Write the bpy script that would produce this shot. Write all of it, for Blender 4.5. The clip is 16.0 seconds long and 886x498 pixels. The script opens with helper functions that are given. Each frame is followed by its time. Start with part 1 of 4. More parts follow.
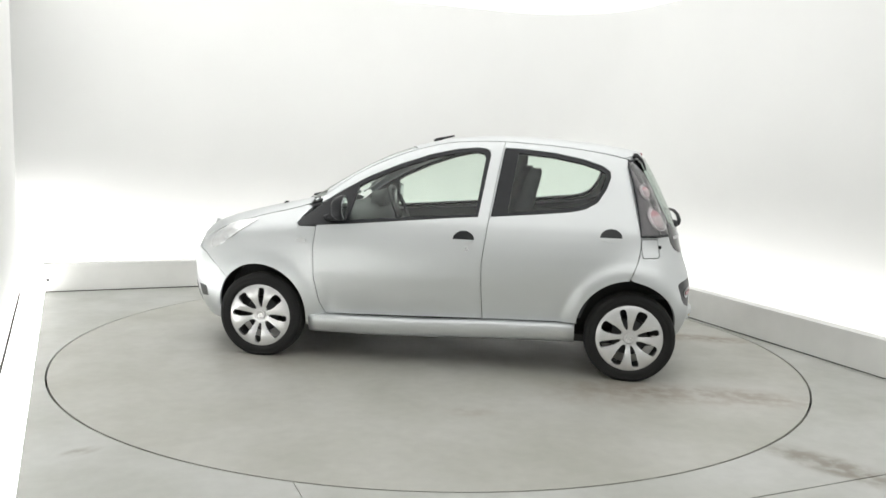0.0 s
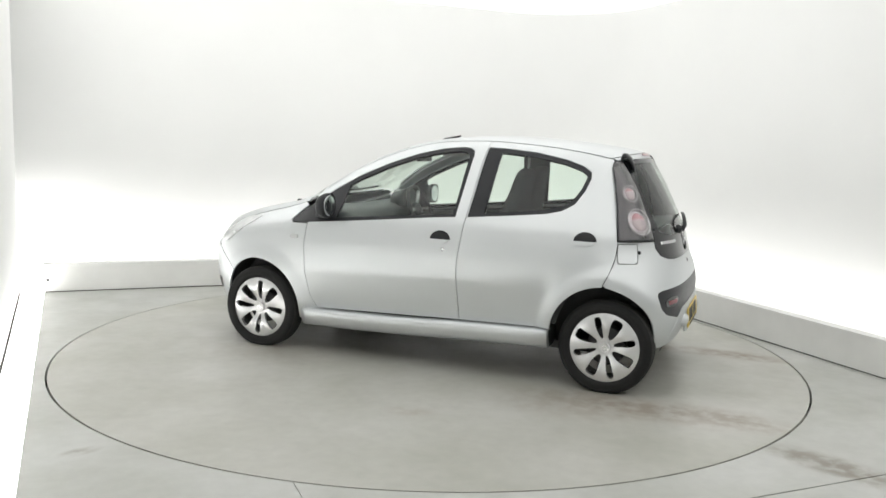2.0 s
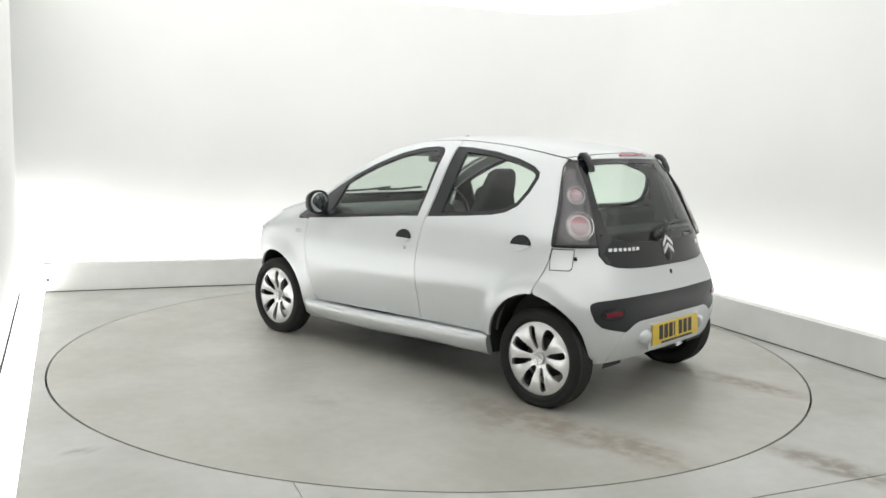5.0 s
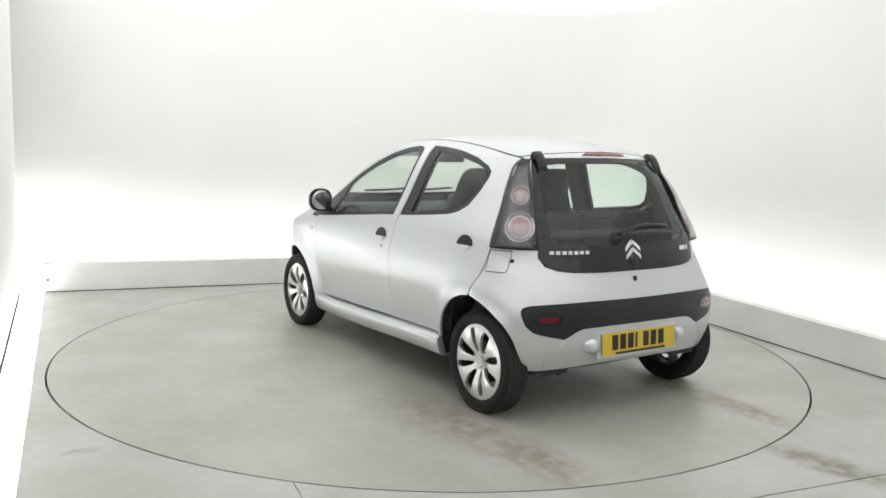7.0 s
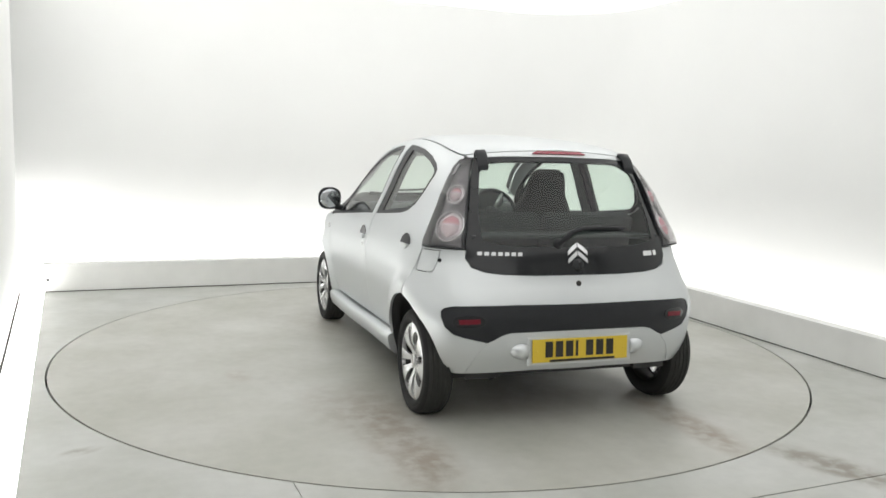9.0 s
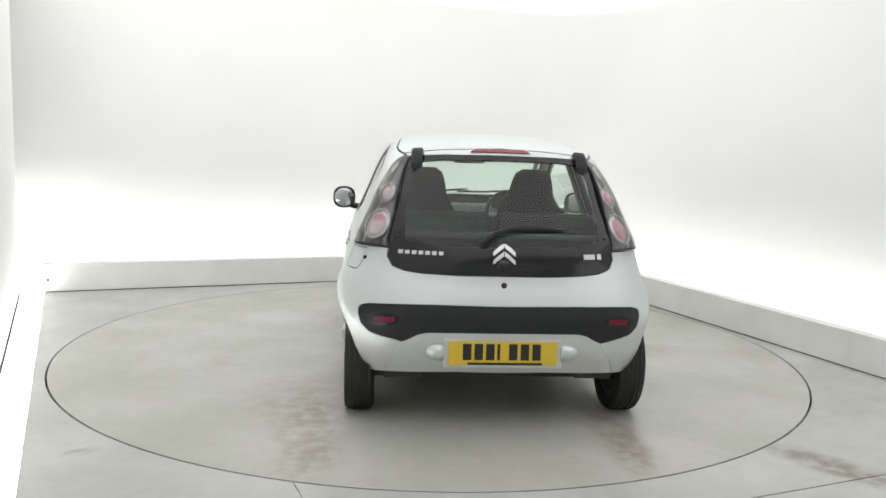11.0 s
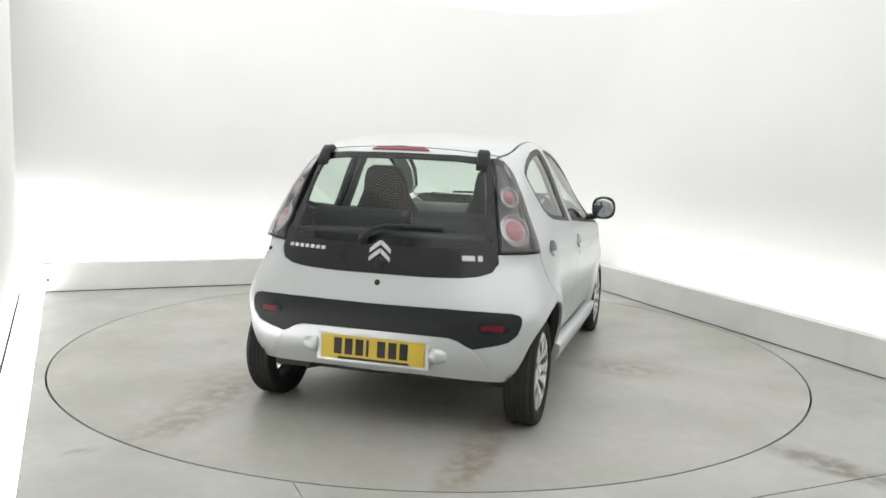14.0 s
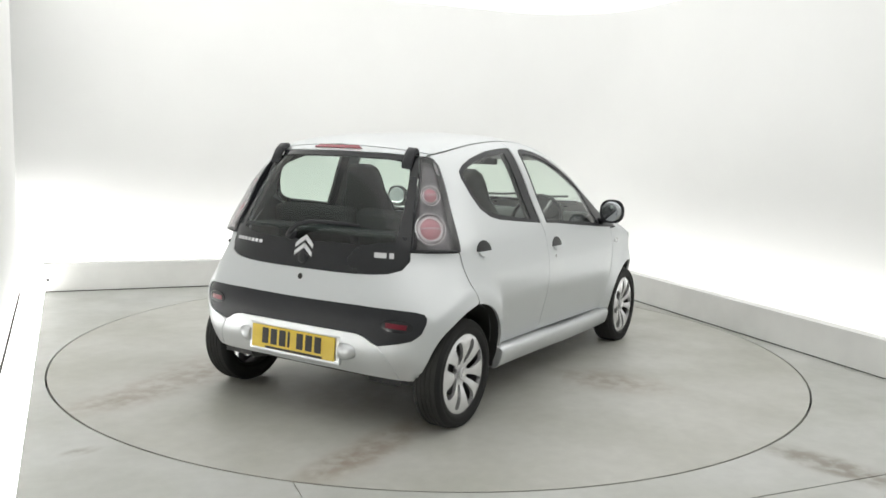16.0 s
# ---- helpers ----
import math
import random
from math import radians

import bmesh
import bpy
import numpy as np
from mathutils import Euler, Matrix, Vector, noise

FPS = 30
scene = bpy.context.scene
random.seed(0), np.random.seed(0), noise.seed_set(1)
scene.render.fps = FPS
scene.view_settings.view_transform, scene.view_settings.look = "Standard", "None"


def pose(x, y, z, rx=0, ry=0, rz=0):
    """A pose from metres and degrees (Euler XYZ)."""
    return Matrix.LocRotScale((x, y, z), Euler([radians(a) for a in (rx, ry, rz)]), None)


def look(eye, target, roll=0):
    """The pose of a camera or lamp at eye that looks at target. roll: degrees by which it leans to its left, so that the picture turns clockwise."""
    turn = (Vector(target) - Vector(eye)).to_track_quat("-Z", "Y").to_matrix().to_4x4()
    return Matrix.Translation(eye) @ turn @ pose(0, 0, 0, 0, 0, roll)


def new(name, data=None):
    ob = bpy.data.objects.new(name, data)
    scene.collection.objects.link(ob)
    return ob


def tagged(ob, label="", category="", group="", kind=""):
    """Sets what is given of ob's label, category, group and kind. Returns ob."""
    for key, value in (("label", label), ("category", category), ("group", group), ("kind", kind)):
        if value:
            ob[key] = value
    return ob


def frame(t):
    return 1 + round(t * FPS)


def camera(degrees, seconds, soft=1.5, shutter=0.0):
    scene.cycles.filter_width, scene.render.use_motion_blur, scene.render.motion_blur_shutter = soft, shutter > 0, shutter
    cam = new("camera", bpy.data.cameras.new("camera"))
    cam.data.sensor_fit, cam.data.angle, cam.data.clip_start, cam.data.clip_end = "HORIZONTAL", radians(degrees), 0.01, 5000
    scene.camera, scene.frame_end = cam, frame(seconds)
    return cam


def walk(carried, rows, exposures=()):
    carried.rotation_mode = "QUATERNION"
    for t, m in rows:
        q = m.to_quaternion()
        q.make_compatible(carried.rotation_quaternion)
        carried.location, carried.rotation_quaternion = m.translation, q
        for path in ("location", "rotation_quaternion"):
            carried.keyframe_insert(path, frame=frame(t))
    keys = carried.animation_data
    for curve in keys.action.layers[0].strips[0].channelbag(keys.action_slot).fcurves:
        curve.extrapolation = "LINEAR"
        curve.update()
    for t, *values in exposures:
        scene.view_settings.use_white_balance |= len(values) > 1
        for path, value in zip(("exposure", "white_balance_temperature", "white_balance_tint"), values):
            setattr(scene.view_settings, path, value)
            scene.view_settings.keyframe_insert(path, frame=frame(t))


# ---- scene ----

# ---- camera: on a tripod, the turntable turns before it ----
EYE = Vector((0.0, -5.6375, 1.4150))
PAN, TILT, ROLL = -0.598, 7.400, 1.852
cam = camera(56.447, 16.0, soft=1.6)
aim = EYE + Vector((-math.sin(radians(PAN)) * math.cos(radians(TILT)), math.cos(radians(PAN)) * math.cos(radians(TILT)), -math.sin(radians(TILT))))
walk(cam, [(0.0, look(EYE, aim, ROLL)), (16.0, look(EYE, aim, ROLL))])
# heading of the car on the turntable: seconds, degrees
TURN = [(0, 170.62), (0.5, 167.33), (1, 164.03), (1.5, 160.73), (2, 157.40), (2.5, 154.03), (3, 150.62), (3.5, 147.22), (4, 143.79), (6.3, 127.74), (6.5, 126.31), (7, 122.70), (7.5, 119.25), (8, 115.71), (8.5, 112.22), (9, 108.66), (11.3, 92.23), (11.5, 90.78), (12, 87.11), (12.5, 83.55), (13, 79.95), (13.5, 76.40), (14, 72.83), (14.5, 69.23), (15, 65.62), (15.5, 62.11), (16, 58.58)]
OFF = (-0.131, -0.223)
from mathutils.geometry import delaunay_2d_cdt
# ---- world, lights and exposure ----
scene.view_settings.exposure = 0.20
world = bpy.data.worlds.new("world")
scene.world = world
world.use_nodes = True
world.node_tree.nodes["Background"].inputs[0].default_value = (0.9, 0.95, 1.0, 1)
world.node_tree.nodes["Background"].inputs[1].default_value = 0.05
BOOTH = Matrix.Rotation(radians(22.4), 4, "Z")
BACK, RIGHT, LEFT, WALL_L, FRONT = 2.656, 2.478, -2.48, -2.67, -7.2
GAP, CEIL = 0.95, 2.95


def trough_lamp(name, x, y, z, size, power, tilt, turn):
    data = bpy.data.lights.new(name, "AREA")
    data.shape, data.size, data.size_y, data.energy, data.color = "RECTANGLE", size, 0.12, power, (1.0, 0.985, 0.96)
    ob = new(name, data)
    ob.matrix_world = BOOTH @ pose(x, y, z, 0, 0, turn) @ pose(0, 0, 0, tilt, 0, 0)
    return tagged(ob, "white tube light hidden behind and beside the low plinth", "light", kind="structure")


trough_lamp("trough_light", -0.5, BACK + 0.60, 0.0, 6.8, 33.5, 180 - 20, 0)
trough_lamp("trough_light", RIGHT + 0.60, -0.9, 0.0, 7.0, 27, 180 - 20, -90)
# short unseen lamp past the plinth's end, added to brighten the left corner
trough_lamp("trough_light", WALL_L - 0.45, BACK + 0.55, 0.0, 1.1, 22, 180 - 20, 0)

# ---- materials ----


def mat(name, color=(0.5, 0.5, 0.5), rough=0.5, metal=0.0, coat=0.0, vary=0.06, scale=8.0, bump=0.0, bump_scale=300.0, spec=0.5, emit=0.0):
    m = bpy.data.materials.new(name)
    m.use_nodes = True
    nt = m.node_tree
    p = nt.nodes["Principled BSDF"]
    p.inputs["Base Color"].default_value = (*color, 1)
    p.inputs["Roughness"].default_value = rough
    p.inputs["Metallic"].default_value = metal
    p.inputs["Coat Weight"].default_value = coat
    p.inputs["Coat Roughness"].default_value = 0.06
    p.inputs["Specular IOR Level"].default_value = spec
    if emit:
        p.inputs["Emission Color"].default_value = (*color, 1)
        p.inputs["Emission Strength"].default_value = emit
    tc = nt.nodes.new("ShaderNodeTexCoord")
    if vary:
        n1 = nt.nodes.new("ShaderNodeTexNoise")
        n1.inputs["Scale"].default_value = scale
        n1.inputs["Detail"].default_value = 6
        nt.links.new(tc.outputs["Object"], n1.inputs["Vector"])
        mr = nt.nodes.new("ShaderNodeMapRange")
        mr.inputs[1].default_value, mr.inputs[2].default_value = 0.3, 0.7
        mr.inputs[3].default_value, mr.inputs[4].default_value = 1 - vary, 1 + vary
        nt.links.new(n1.outputs["Fac"], mr.inputs[0])
        mx = nt.nodes.new("ShaderNodeMix")
        mx.data_type, mx.blend_type = "RGBA", "MULTIPLY"
        mx.inputs[0].default_value = 1
        mx.inputs[6].default_value = (*color, 1)
        nt.links.new(mr.outputs[0], mx.inputs[7])
        nt.links.new(mx.outputs[2], p.inputs["Base Color"])
        mr2 = nt.nodes.new("ShaderNodeMapRange")
        mr2.inputs[3].default_value, mr2.inputs[4].default_value = max(0.02, rough * 0.85), min(1, rough * 1.15)
        nt.links.new(n1.outputs["Fac"], mr2.inputs[0])
        nt.links.new(mr2.outputs[0], p.inputs["Roughness"])
    if bump:
        n2 = nt.nodes.new("ShaderNodeTexNoise")
        n2.inputs["Scale"].default_value = bump_scale
        n2.inputs["Detail"].default_value = 3
        nt.links.new(tc.outputs["Object"], n2.inputs["Vector"])
        b = nt.nodes.new("ShaderNodeBump")
        b.inputs["Strength"].default_value = bump
        b.inputs["Distance"].default_value = 0.002
        nt.links.new(n2.outputs["Fac"], b.inputs["Height"])
        nt.links.new(b.outputs["Normal"], p.inputs["Normal"])
    return m


def two_tone(m, color, lo, hi):
    """Gives the upper part of a lens its own colour (local y runs down the lens)."""
    nt = m.node_tree
    p = nt.nodes["Principled BSDF"]
    src = p.inputs["Base Color"].links[0].from_socket
    tc, sp, mr, mx = (nt.nodes.new("ShaderNode" + k) for k in ("TexCoord", "SeparateXYZ", "MapRange", "Mix"))
    mx.data_type = "RGBA"
    mr.interpolation_type = "SMOOTHSTEP"
    mr.inputs[1].default_value, mr.inputs[2].default_value = lo, hi
    nt.links.new(tc.outputs["Object"], sp.inputs[0])
    nt.links.new(sp.outputs[1], mr.inputs[0])
    nt.links.new(mr.outputs[0], mx.inputs[0])
    nt.links.new(src, mx.inputs[6])
    mx.inputs[7].default_value = (*color, 1)
    nt.links.new(mx.outputs[2], p.inputs["Base Color"])


def glass_mat(name, tint, base=0.075, edge=4.5):
    """Thin pane: sees through with its tint, and mirrors more at a slant."""
    m = bpy.data.materials.new(name)
    m.use_nodes = True
    nt = m.node_tree
    nt.nodes.clear()
    out = nt.nodes.new("ShaderNodeOutputMaterial")
    tr = nt.nodes.new("ShaderNodeBsdfTransparent")
    tr.inputs[0].default_value = (*tint, 1)
    gl = nt.nodes.new("ShaderNodeBsdfGlossy")
    gl.inputs["Roughness"].default_value = 0.02
    lw = nt.nodes.new("ShaderNodeLayerWeight")
    lw.inputs[0].default_value = 0.5
    pw = nt.nodes.new("ShaderNodeMath")
    pw.operation, pw.inputs[1].default_value = "POWER", edge
    nt.links.new(lw.outputs["Facing"], pw.inputs[0])
    fr = nt.nodes.new("ShaderNodeMapRange")
    fr.inputs[3].default_value, fr.inputs[4].default_value = base, 0.95
    nt.links.new(pw.outputs[0], fr.inputs[0])
    mix = nt.nodes.new("ShaderNodeMixShader")
    nt.links.new(fr.outputs[0], mix.inputs[0])
    nt.links.new(tr.outputs[0], mix.inputs[1])
    nt.links.new(gl.outputs[0], mix.inputs[2])
    nt.links.new(mix.outputs[0], out.inputs[0])
    return m


def concrete(name, base, streaks=(), warm=(0.30, 0.20, 0.15)):
    """Painted, worn floor. streaks: dirt marks (x, y, half length, half width, turn, strength) in the object's space."""
    m = bpy.data.materials.new(name)
    m.use_nodes = True
    nt = m.node_tree
    p = nt.nodes["Principled BSDF"]
    tc = nt.nodes.new("ShaderNodeTexCoord")

    def noise_at(scale, detail, lo, hi, a, b):
        n = nt.nodes.new("ShaderNodeTexNoise")
        n.inputs["Scale"].default_value, n.inputs["Detail"].default_value = scale, detail
        nt.links.new(tc.outputs["Object"], n.inputs["Vector"])
        r = nt.nodes.new("ShaderNodeMapRange")
        r.inputs[1].default_value, r.inputs[2].default_value, r.inputs[3].default_value, r.inputs[4].default_value = lo, hi, a, b
        nt.links.new(n.outputs["Fac"], r.inputs[0])
        return r.outputs[0]

    def mixed(kind, fac, a, b):
        x = nt.nodes.new("ShaderNodeMix")
        x.data_type, x.blend_type = "RGBA", kind
        for sock, v in ((0, fac), (6, a), (7, b)):
            if hasattr(v, "links"):
                nt.links.new(v, x.inputs[sock])
            else:
                x.inputs[sock].default_value = v
        return x.outputs[2]

    big, fine = noise_at(1.3, 6, 0.36, 0.64, 0.0, 1.0), noise_at(14, 8, 0.3, 0.7, 0.0, 1.0)
    col = mixed("MIX", big, (*base, 1), (base[0] * 0.83, base[1] * 0.835, base[2] * 0.80, 1))
    col = mixed("MULTIPLY", 1.0, col, mixed("MIX", fine, (0.95, 0.95, 0.95, 1), (1.03, 1.03, 1.03, 1)))
    for sx, sy, hl, hw, turn, k in streaks:
        mp = nt.nodes.new("ShaderNodeMapping")
        mp.vector_type = "TEXTURE"
        mp.inputs[1].default_value, mp.inputs[2].default_value = (sx, sy, 0), (0, 0, radians(turn))
        mp.inputs[3].default_value = (hl, hw, 1)
        nt.links.new(tc.outputs["Object"], mp.inputs[0])
        ln = nt.nodes.new("ShaderNodeVectorMath")
        ln.operation = "LENGTH"
        nt.links.new(mp.outputs[0], ln.inputs[0])
        r = nt.nodes.new("ShaderNodeMapRange")
        r.interpolation_type = "SMOOTHSTEP"
        r.inputs[1].default_value, r.inputs[2].default_value, r.inputs[3].default_value, r.inputs[4].default_value = 0.15, 1.0, k, 0
        nt.links.new(ln.outputs["Value"], r.inputs[0])
        mu = nt.nodes.new("ShaderNodeMath")
        mu.operation = "MULTIPLY"
        nt.links.new(r.outputs[0], mu.inputs[0])
        nt.links.new(noise_at(11, 10, 0.38, 0.60, 0.22, 1.0), mu.inputs[1])
        col = mixed("MIX", mu.outputs[0], col, (*warm, 1))
    nt.links.new(col, p.inputs["Base Color"])
    nt.links.new(noise_at(3, 5, 0.3, 0.7, 0.28, 0.5), p.inputs["Roughness"])
    b = nt.nodes.new("ShaderNodeBump")
    b.inputs["Strength"].default_value, b.inputs["Distance"].default_value = 0.15, 0.002
    nt.links.new(noise_at(60, 6, 0, 1, 0, 1), b.inputs["Height"])
    nt.links.new(b.outputs["Normal"], p.inputs["Normal"])
    return m


M_WALL = mat("white_paint", (0.775, 0.78, 0.77), 0.85, vary=0.014, scale=1.2, spec=0.2)
M_PLINTH = mat("plinth_paint", (0.76, 0.76, 0.74), 0.55, vary=0.055, scale=3.2, bump=0.1, bump_scale=40)
M_CEIL = mat("light_diffuser", (0.86, 0.86, 0.85), 0.6, vary=0, emit=0.81)
# the strip's glow is added, to whiten it and brighten the left side
M_STRIP = mat("glowing_strip_white", (1.0, 0.99, 0.97), 0.6, vary=0, emit=7.5)
M_GROOVE = mat("groove_dark", (0.05, 0.05, 0.045), 0.9)
M_FLOOR = concrete("floor_paint", (0.50, 0.505, 0.485), [(0.95, -2.62, 0.46, 0.17, -72, 1.0), (0.93, -2.52, 0.36, 0.15, -70, 1.0), (2.25, 0.35, 1.1, 0.22, 88, 0.8), (-2.23, -1.36, 0.12, 0.06, 20, 0.9), (2.1, -0.9, 0.5, 0.2, 80, 0.3)], (0.23, 0.208, 0.172))
M_DISC = concrete("turntable_paint", (0.475, 0.472, 0.438), [(-1.50, 0.72, 1.0, 0.27, -2, 0.78), (-2.05, 0.68, 0.42, 0.20, -12, 0.7), (-1.75, -0.80, 0.75, 0.18, 3, 0.78), (-2.02, -0.80, 0.40, 0.13, -6, 0.85), (-0.06, -1.35, 0.5, 0.30, 96, 0.8), (-1.2, 0.9, 0.6, 0.25, 5, 0.4),
                                                            (0.9, 0.6, 0.8, 0.5, 0, 0.25), (-0.45, 1.36, 0.2, 0.1, 10, 0.45), (-1.3, -0.2, 0.6, 0.5, 0, 0.25)], (0.275, 0.228, 0.182))
M_SILVER = mat("silver_paint", (0.665, 0.685, 0.695), 0.40, metal=0.70, coat=0.22, vary=0.012, scale=3, bump=0.02, bump_scale=900)
M_SILVER.node_tree.nodes["Principled BSDF"].inputs["Specular Tint"].default_value = (0.72, 0.73, 0.74, 1)
M_BLACK = mat("black_plastic", (0.019, 0.020, 0.023), 0.42, vary=0.08, scale=30, bump=0.1, bump_scale=600, spec=0.35)
M_GLOSSBLACK = mat("black_glossy", (0.013, 0.014, 0.016), 0.10, vary=0.02)
M_RUBBER = mat("tyre_rubber", (0.013, 0.013, 0.013), 0.7, spec=0.3, vary=0.15, scale=20, bump=0.2, bump_scale=200)
M_TREAD = mat("tyre_tread", (0.036, 0.036, 0.034), 0.85, spec=0.3, vary=0.15, scale=20, bump=0.2, bump_scale=200)
M_CAP = mat("hubcap_silver", (0.76, 0.76, 0.77), 0.24, metal=0.65, coat=0.3, vary=0.02)
M_STEEL = mat("dark_steel", (0.03, 0.03, 0.03), 0.6, vary=0.1)
M_CHROME = mat("chrome", (0.85, 0.85, 0.86), 0.08, metal=1.0, vary=0.0)
M_BADGE = mat("badge_silver", (0.82, 0.82, 0.83), 0.22, metal=0.6, vary=0.0)
M_GLASS = glass_mat("window_glass", (0.89, 0.955, 0.905), 0.05)
M_REARGLASS = glass_mat("rear_window_glass", (0.83, 0.92, 0.865), 0.055)
M_MIRROR = mat("mirror_glass", (0.56, 0.58, 0.60), 0.03, metal=1.0, vary=0)
M_LAMPBODY = mat("lamp_housing", (0.105, 0.105, 0.11), 0.16, metal=0.3, coat=1.0, vary=0.05)
M_SMOKE = glass_mat("smoked_cover", (0.82, 0.80, 0.81), 0.06, 2.6)
M_REFLECT = mat("dark_red_reflector", (0.17, 0.004, 0.018), 0.3, coat=0.2, vary=0.1, scale=60, spec=0.3)
M_RED = mat("red_lens", (0.30, 0.03, 0.05), 0.15, coat=1.0, vary=0.05)
M_PINK = mat("red_clear_lens", (0.72, 0.62, 0.63), 0.14, metal=0.3, coat=1.0, vary=0.10, scale=25)
M_ROSE = mat("red_lens_bright", (0.60, 0.27, 0.31), 0.14, metal=0.25, coat=1.0, vary=0.12, scale=25)
M_BOWL = mat("lamp_reflector", (0.58, 0.55, 0.56), 0.14, metal=0.9, vary=0.05, scale=40)
two_tone(M_PINK, (0.58, 0.27, 0.30), 0.005, -0.03)
M_CLEAR = mat("clear_lens", (0.72, 0.73, 0.74), 0.1, metal=0.3, coat=1.0, vary=0.08, scale=25)
M_YELLOW = mat("plate_yellow", (0.70, 0.50, 0.045), 0.35, vary=0.03)
M_INK = mat("plate_ink", (0.02, 0.018, 0.015), 0.5, vary=0)
M_FABRIC = mat("seat_fabric", (0.032, 0.034, 0.038), 0.9, vary=0.05, scale=12)
M_TRIM = mat("interior_trim", (0.075, 0.079, 0.083), 0.6, vary=0.08, scale=20, bump=0.15, bump_scale=500)
M_LINER = mat("headliner", (0.38, 0.38, 0.37), 0.95, vary=0.05)

# ---- mesh helpers ----


def part(name, bm, material, parent=None, label="", smooth=None):
    me = bpy.data.meshes.new(name)
    bm.normal_update()
    bm.to_mesh(me)
    bm.free()
    for m in (material if isinstance(material, (list, tuple)) else [material]):
        me.materials.append(m)
    if smooth is not None:
        me.polygons.foreach_set("use_smooth", [smooth] * len(me.polygons))
    ob = new(name, me)
    if parent:
        ob.parent = parent
    return tagged(ob, label)


def box(sx, sy, sz, bevel=0.0, seg=2, at=None):
    bm = bmesh.new()
    bmesh.ops.create_cube(bm, size=1, matrix=Matrix.Diagonal((sx, sy, sz, 1)))
    if bevel:
        bmesh.ops.bevel(bm, geom=bm.edges[:], offset=bevel, segments=seg, profile=0.6, affect="EDGES")
    if at is not None:
        bm.transform(at)
    return bm


def join(*bms):
    base = bms[0]
    for other in bms[1:]:
        me = bpy.data.meshes.new("tmp")
        other.to_mesh(me)
        other.free()
        base.from_mesh(me)
        bpy.data.meshes.remove(me)
    return base


def tube(path, r, sides=8, closed=False):
    """A round bar along points."""
    bm = bmesh.new()
    pts = [Vector(p) for p in path]
    n, rings = len(pts), []
    for i, p in enumerate(pts):
        a, b = (pts[(i - 1) % n], pts[(i + 1) % n]) if closed else (pts[max(0, i - 1)], pts[min(n - 1, i + 1)])
        q = (b - a).to_track_quat("Z", "Y")
        rr = r[i] if isinstance(r, (list, tuple)) else r
        rings.append([bm.verts.new(p + q @ Vector((rr * math.cos(2 * math.pi * k / sides), rr * math.sin(2 * math.pi * k / sides), 0))) for k in range(sides)])
    for i in range(n if closed else n - 1):
        a, b = rings[i], rings[(i + 1) % n]
        for k in range(sides):
            bm.faces.new((a[k], a[(k + 1) % sides], b[(k + 1) % sides], b[k]))
    if not closed:
        bm.faces.new(rings[0][::-1])
        bm.faces.new(rings[-1])
    for f in bm.faces:
        f.smooth = True
    bmesh.ops.recalc_face_normals(bm, faces=bm.faces[:])
    return bm


def lathe(profile, segs=64, sharp=()):
    """Turns (radius, offset along y) round the y axis."""
    bm = bmesh.new()
    rings = []
    for r, y in profile:
        rings.append([bm.verts.new((r * math.cos(2 * math.pi * k / segs), y, r * math.sin(2 * math.pi * k / segs))) for k in range(segs)])
    for a, b in zip(rings, rings[1:]):
        for k in range(segs):
            f = bm.faces.new((a[k], a[(k + 1) % segs], b[(k + 1) % segs], b[k]))
            f.smooth = True
    for i in sharp:
        for k in range(segs):
            bm.edges.get((rings[i][k], rings[i][(k + 1) % segs])).smooth = False
    bmesh.ops.recalc_face_normals(bm, faces=bm.faces[:])
    return bm


def loft(sections, caps=True):
    bm = bmesh.new()
    rings = [[bm.verts.new(p) for p in s] for s in sections]
    n = len(rings[0])
    for a, b in zip(rings, rings[1:]):
        for k in range(n):
            f = bm.faces.new((a[k], a[(k + 1) % n], b[(k + 1) % n], b[k]))
            f.smooth = True
    if caps:
        bm.faces.new(rings[0][::-1])
        bm.faces.new(rings[-1])
    bmesh.ops.recalc_face_normals(bm, faces=bm.faces[:])
    return bm


def oval(cx, cy, cz, rx, ry, n=24, e=2.6, axis="Z"):
    pts = []
    for k in range(n):
        a = 2 * math.pi * k / n
        u = math.copysign(abs(math.cos(a)) ** (2 / e), math.cos(a)) * rx
        v = math.copysign(abs(math.sin(a)) ** (2 / e), math.sin(a)) * ry
        pts.append({"Z": (cx + u, cy + v, cz), "X": (cx, cy + u, cz + v), "Y": (cx + u, cy, cz + v)}[axis])
    return pts


def dome(r, h, squash=1.0, rings=6, segs=28):
    """A low dome over the xy plane, top at z = h."""
    bm = bmesh.new()
    prev = None
    for i in range(rings):
        a = i / rings * math.pi / 2
        ring = [bm.verts.new((r * math.cos(a) * math.cos(2 * math.pi * k / segs), r * squash * math.cos(a) * math.sin(2 * math.pi * k / segs), h * math.sin(a))) for k in range(segs)]
        if prev:
            for k in range(segs):
                bm.faces.new((prev[k], prev[(k + 1) % segs], ring[(k + 1) % segs], ring[k]))
        prev = ring
    t = bm.verts.new((0, 0, h))
    for k in range(segs):
        bm.faces.new((prev[k], prev[(k + 1) % segs], t))
    for f in bm.faces:
        f.smooth = True
    return bm


def inside(p, poly):
    x, y, c = p[0], p[1], False
    for (x1, y1), (x2, y2) in zip(poly, poly[1:] + poly[:1]):
        if (y1 > y) != (y2 > y) and x < (x2 - x1) * (y - y1) / (y2 - y1) + x1:
            c = not c
    return c


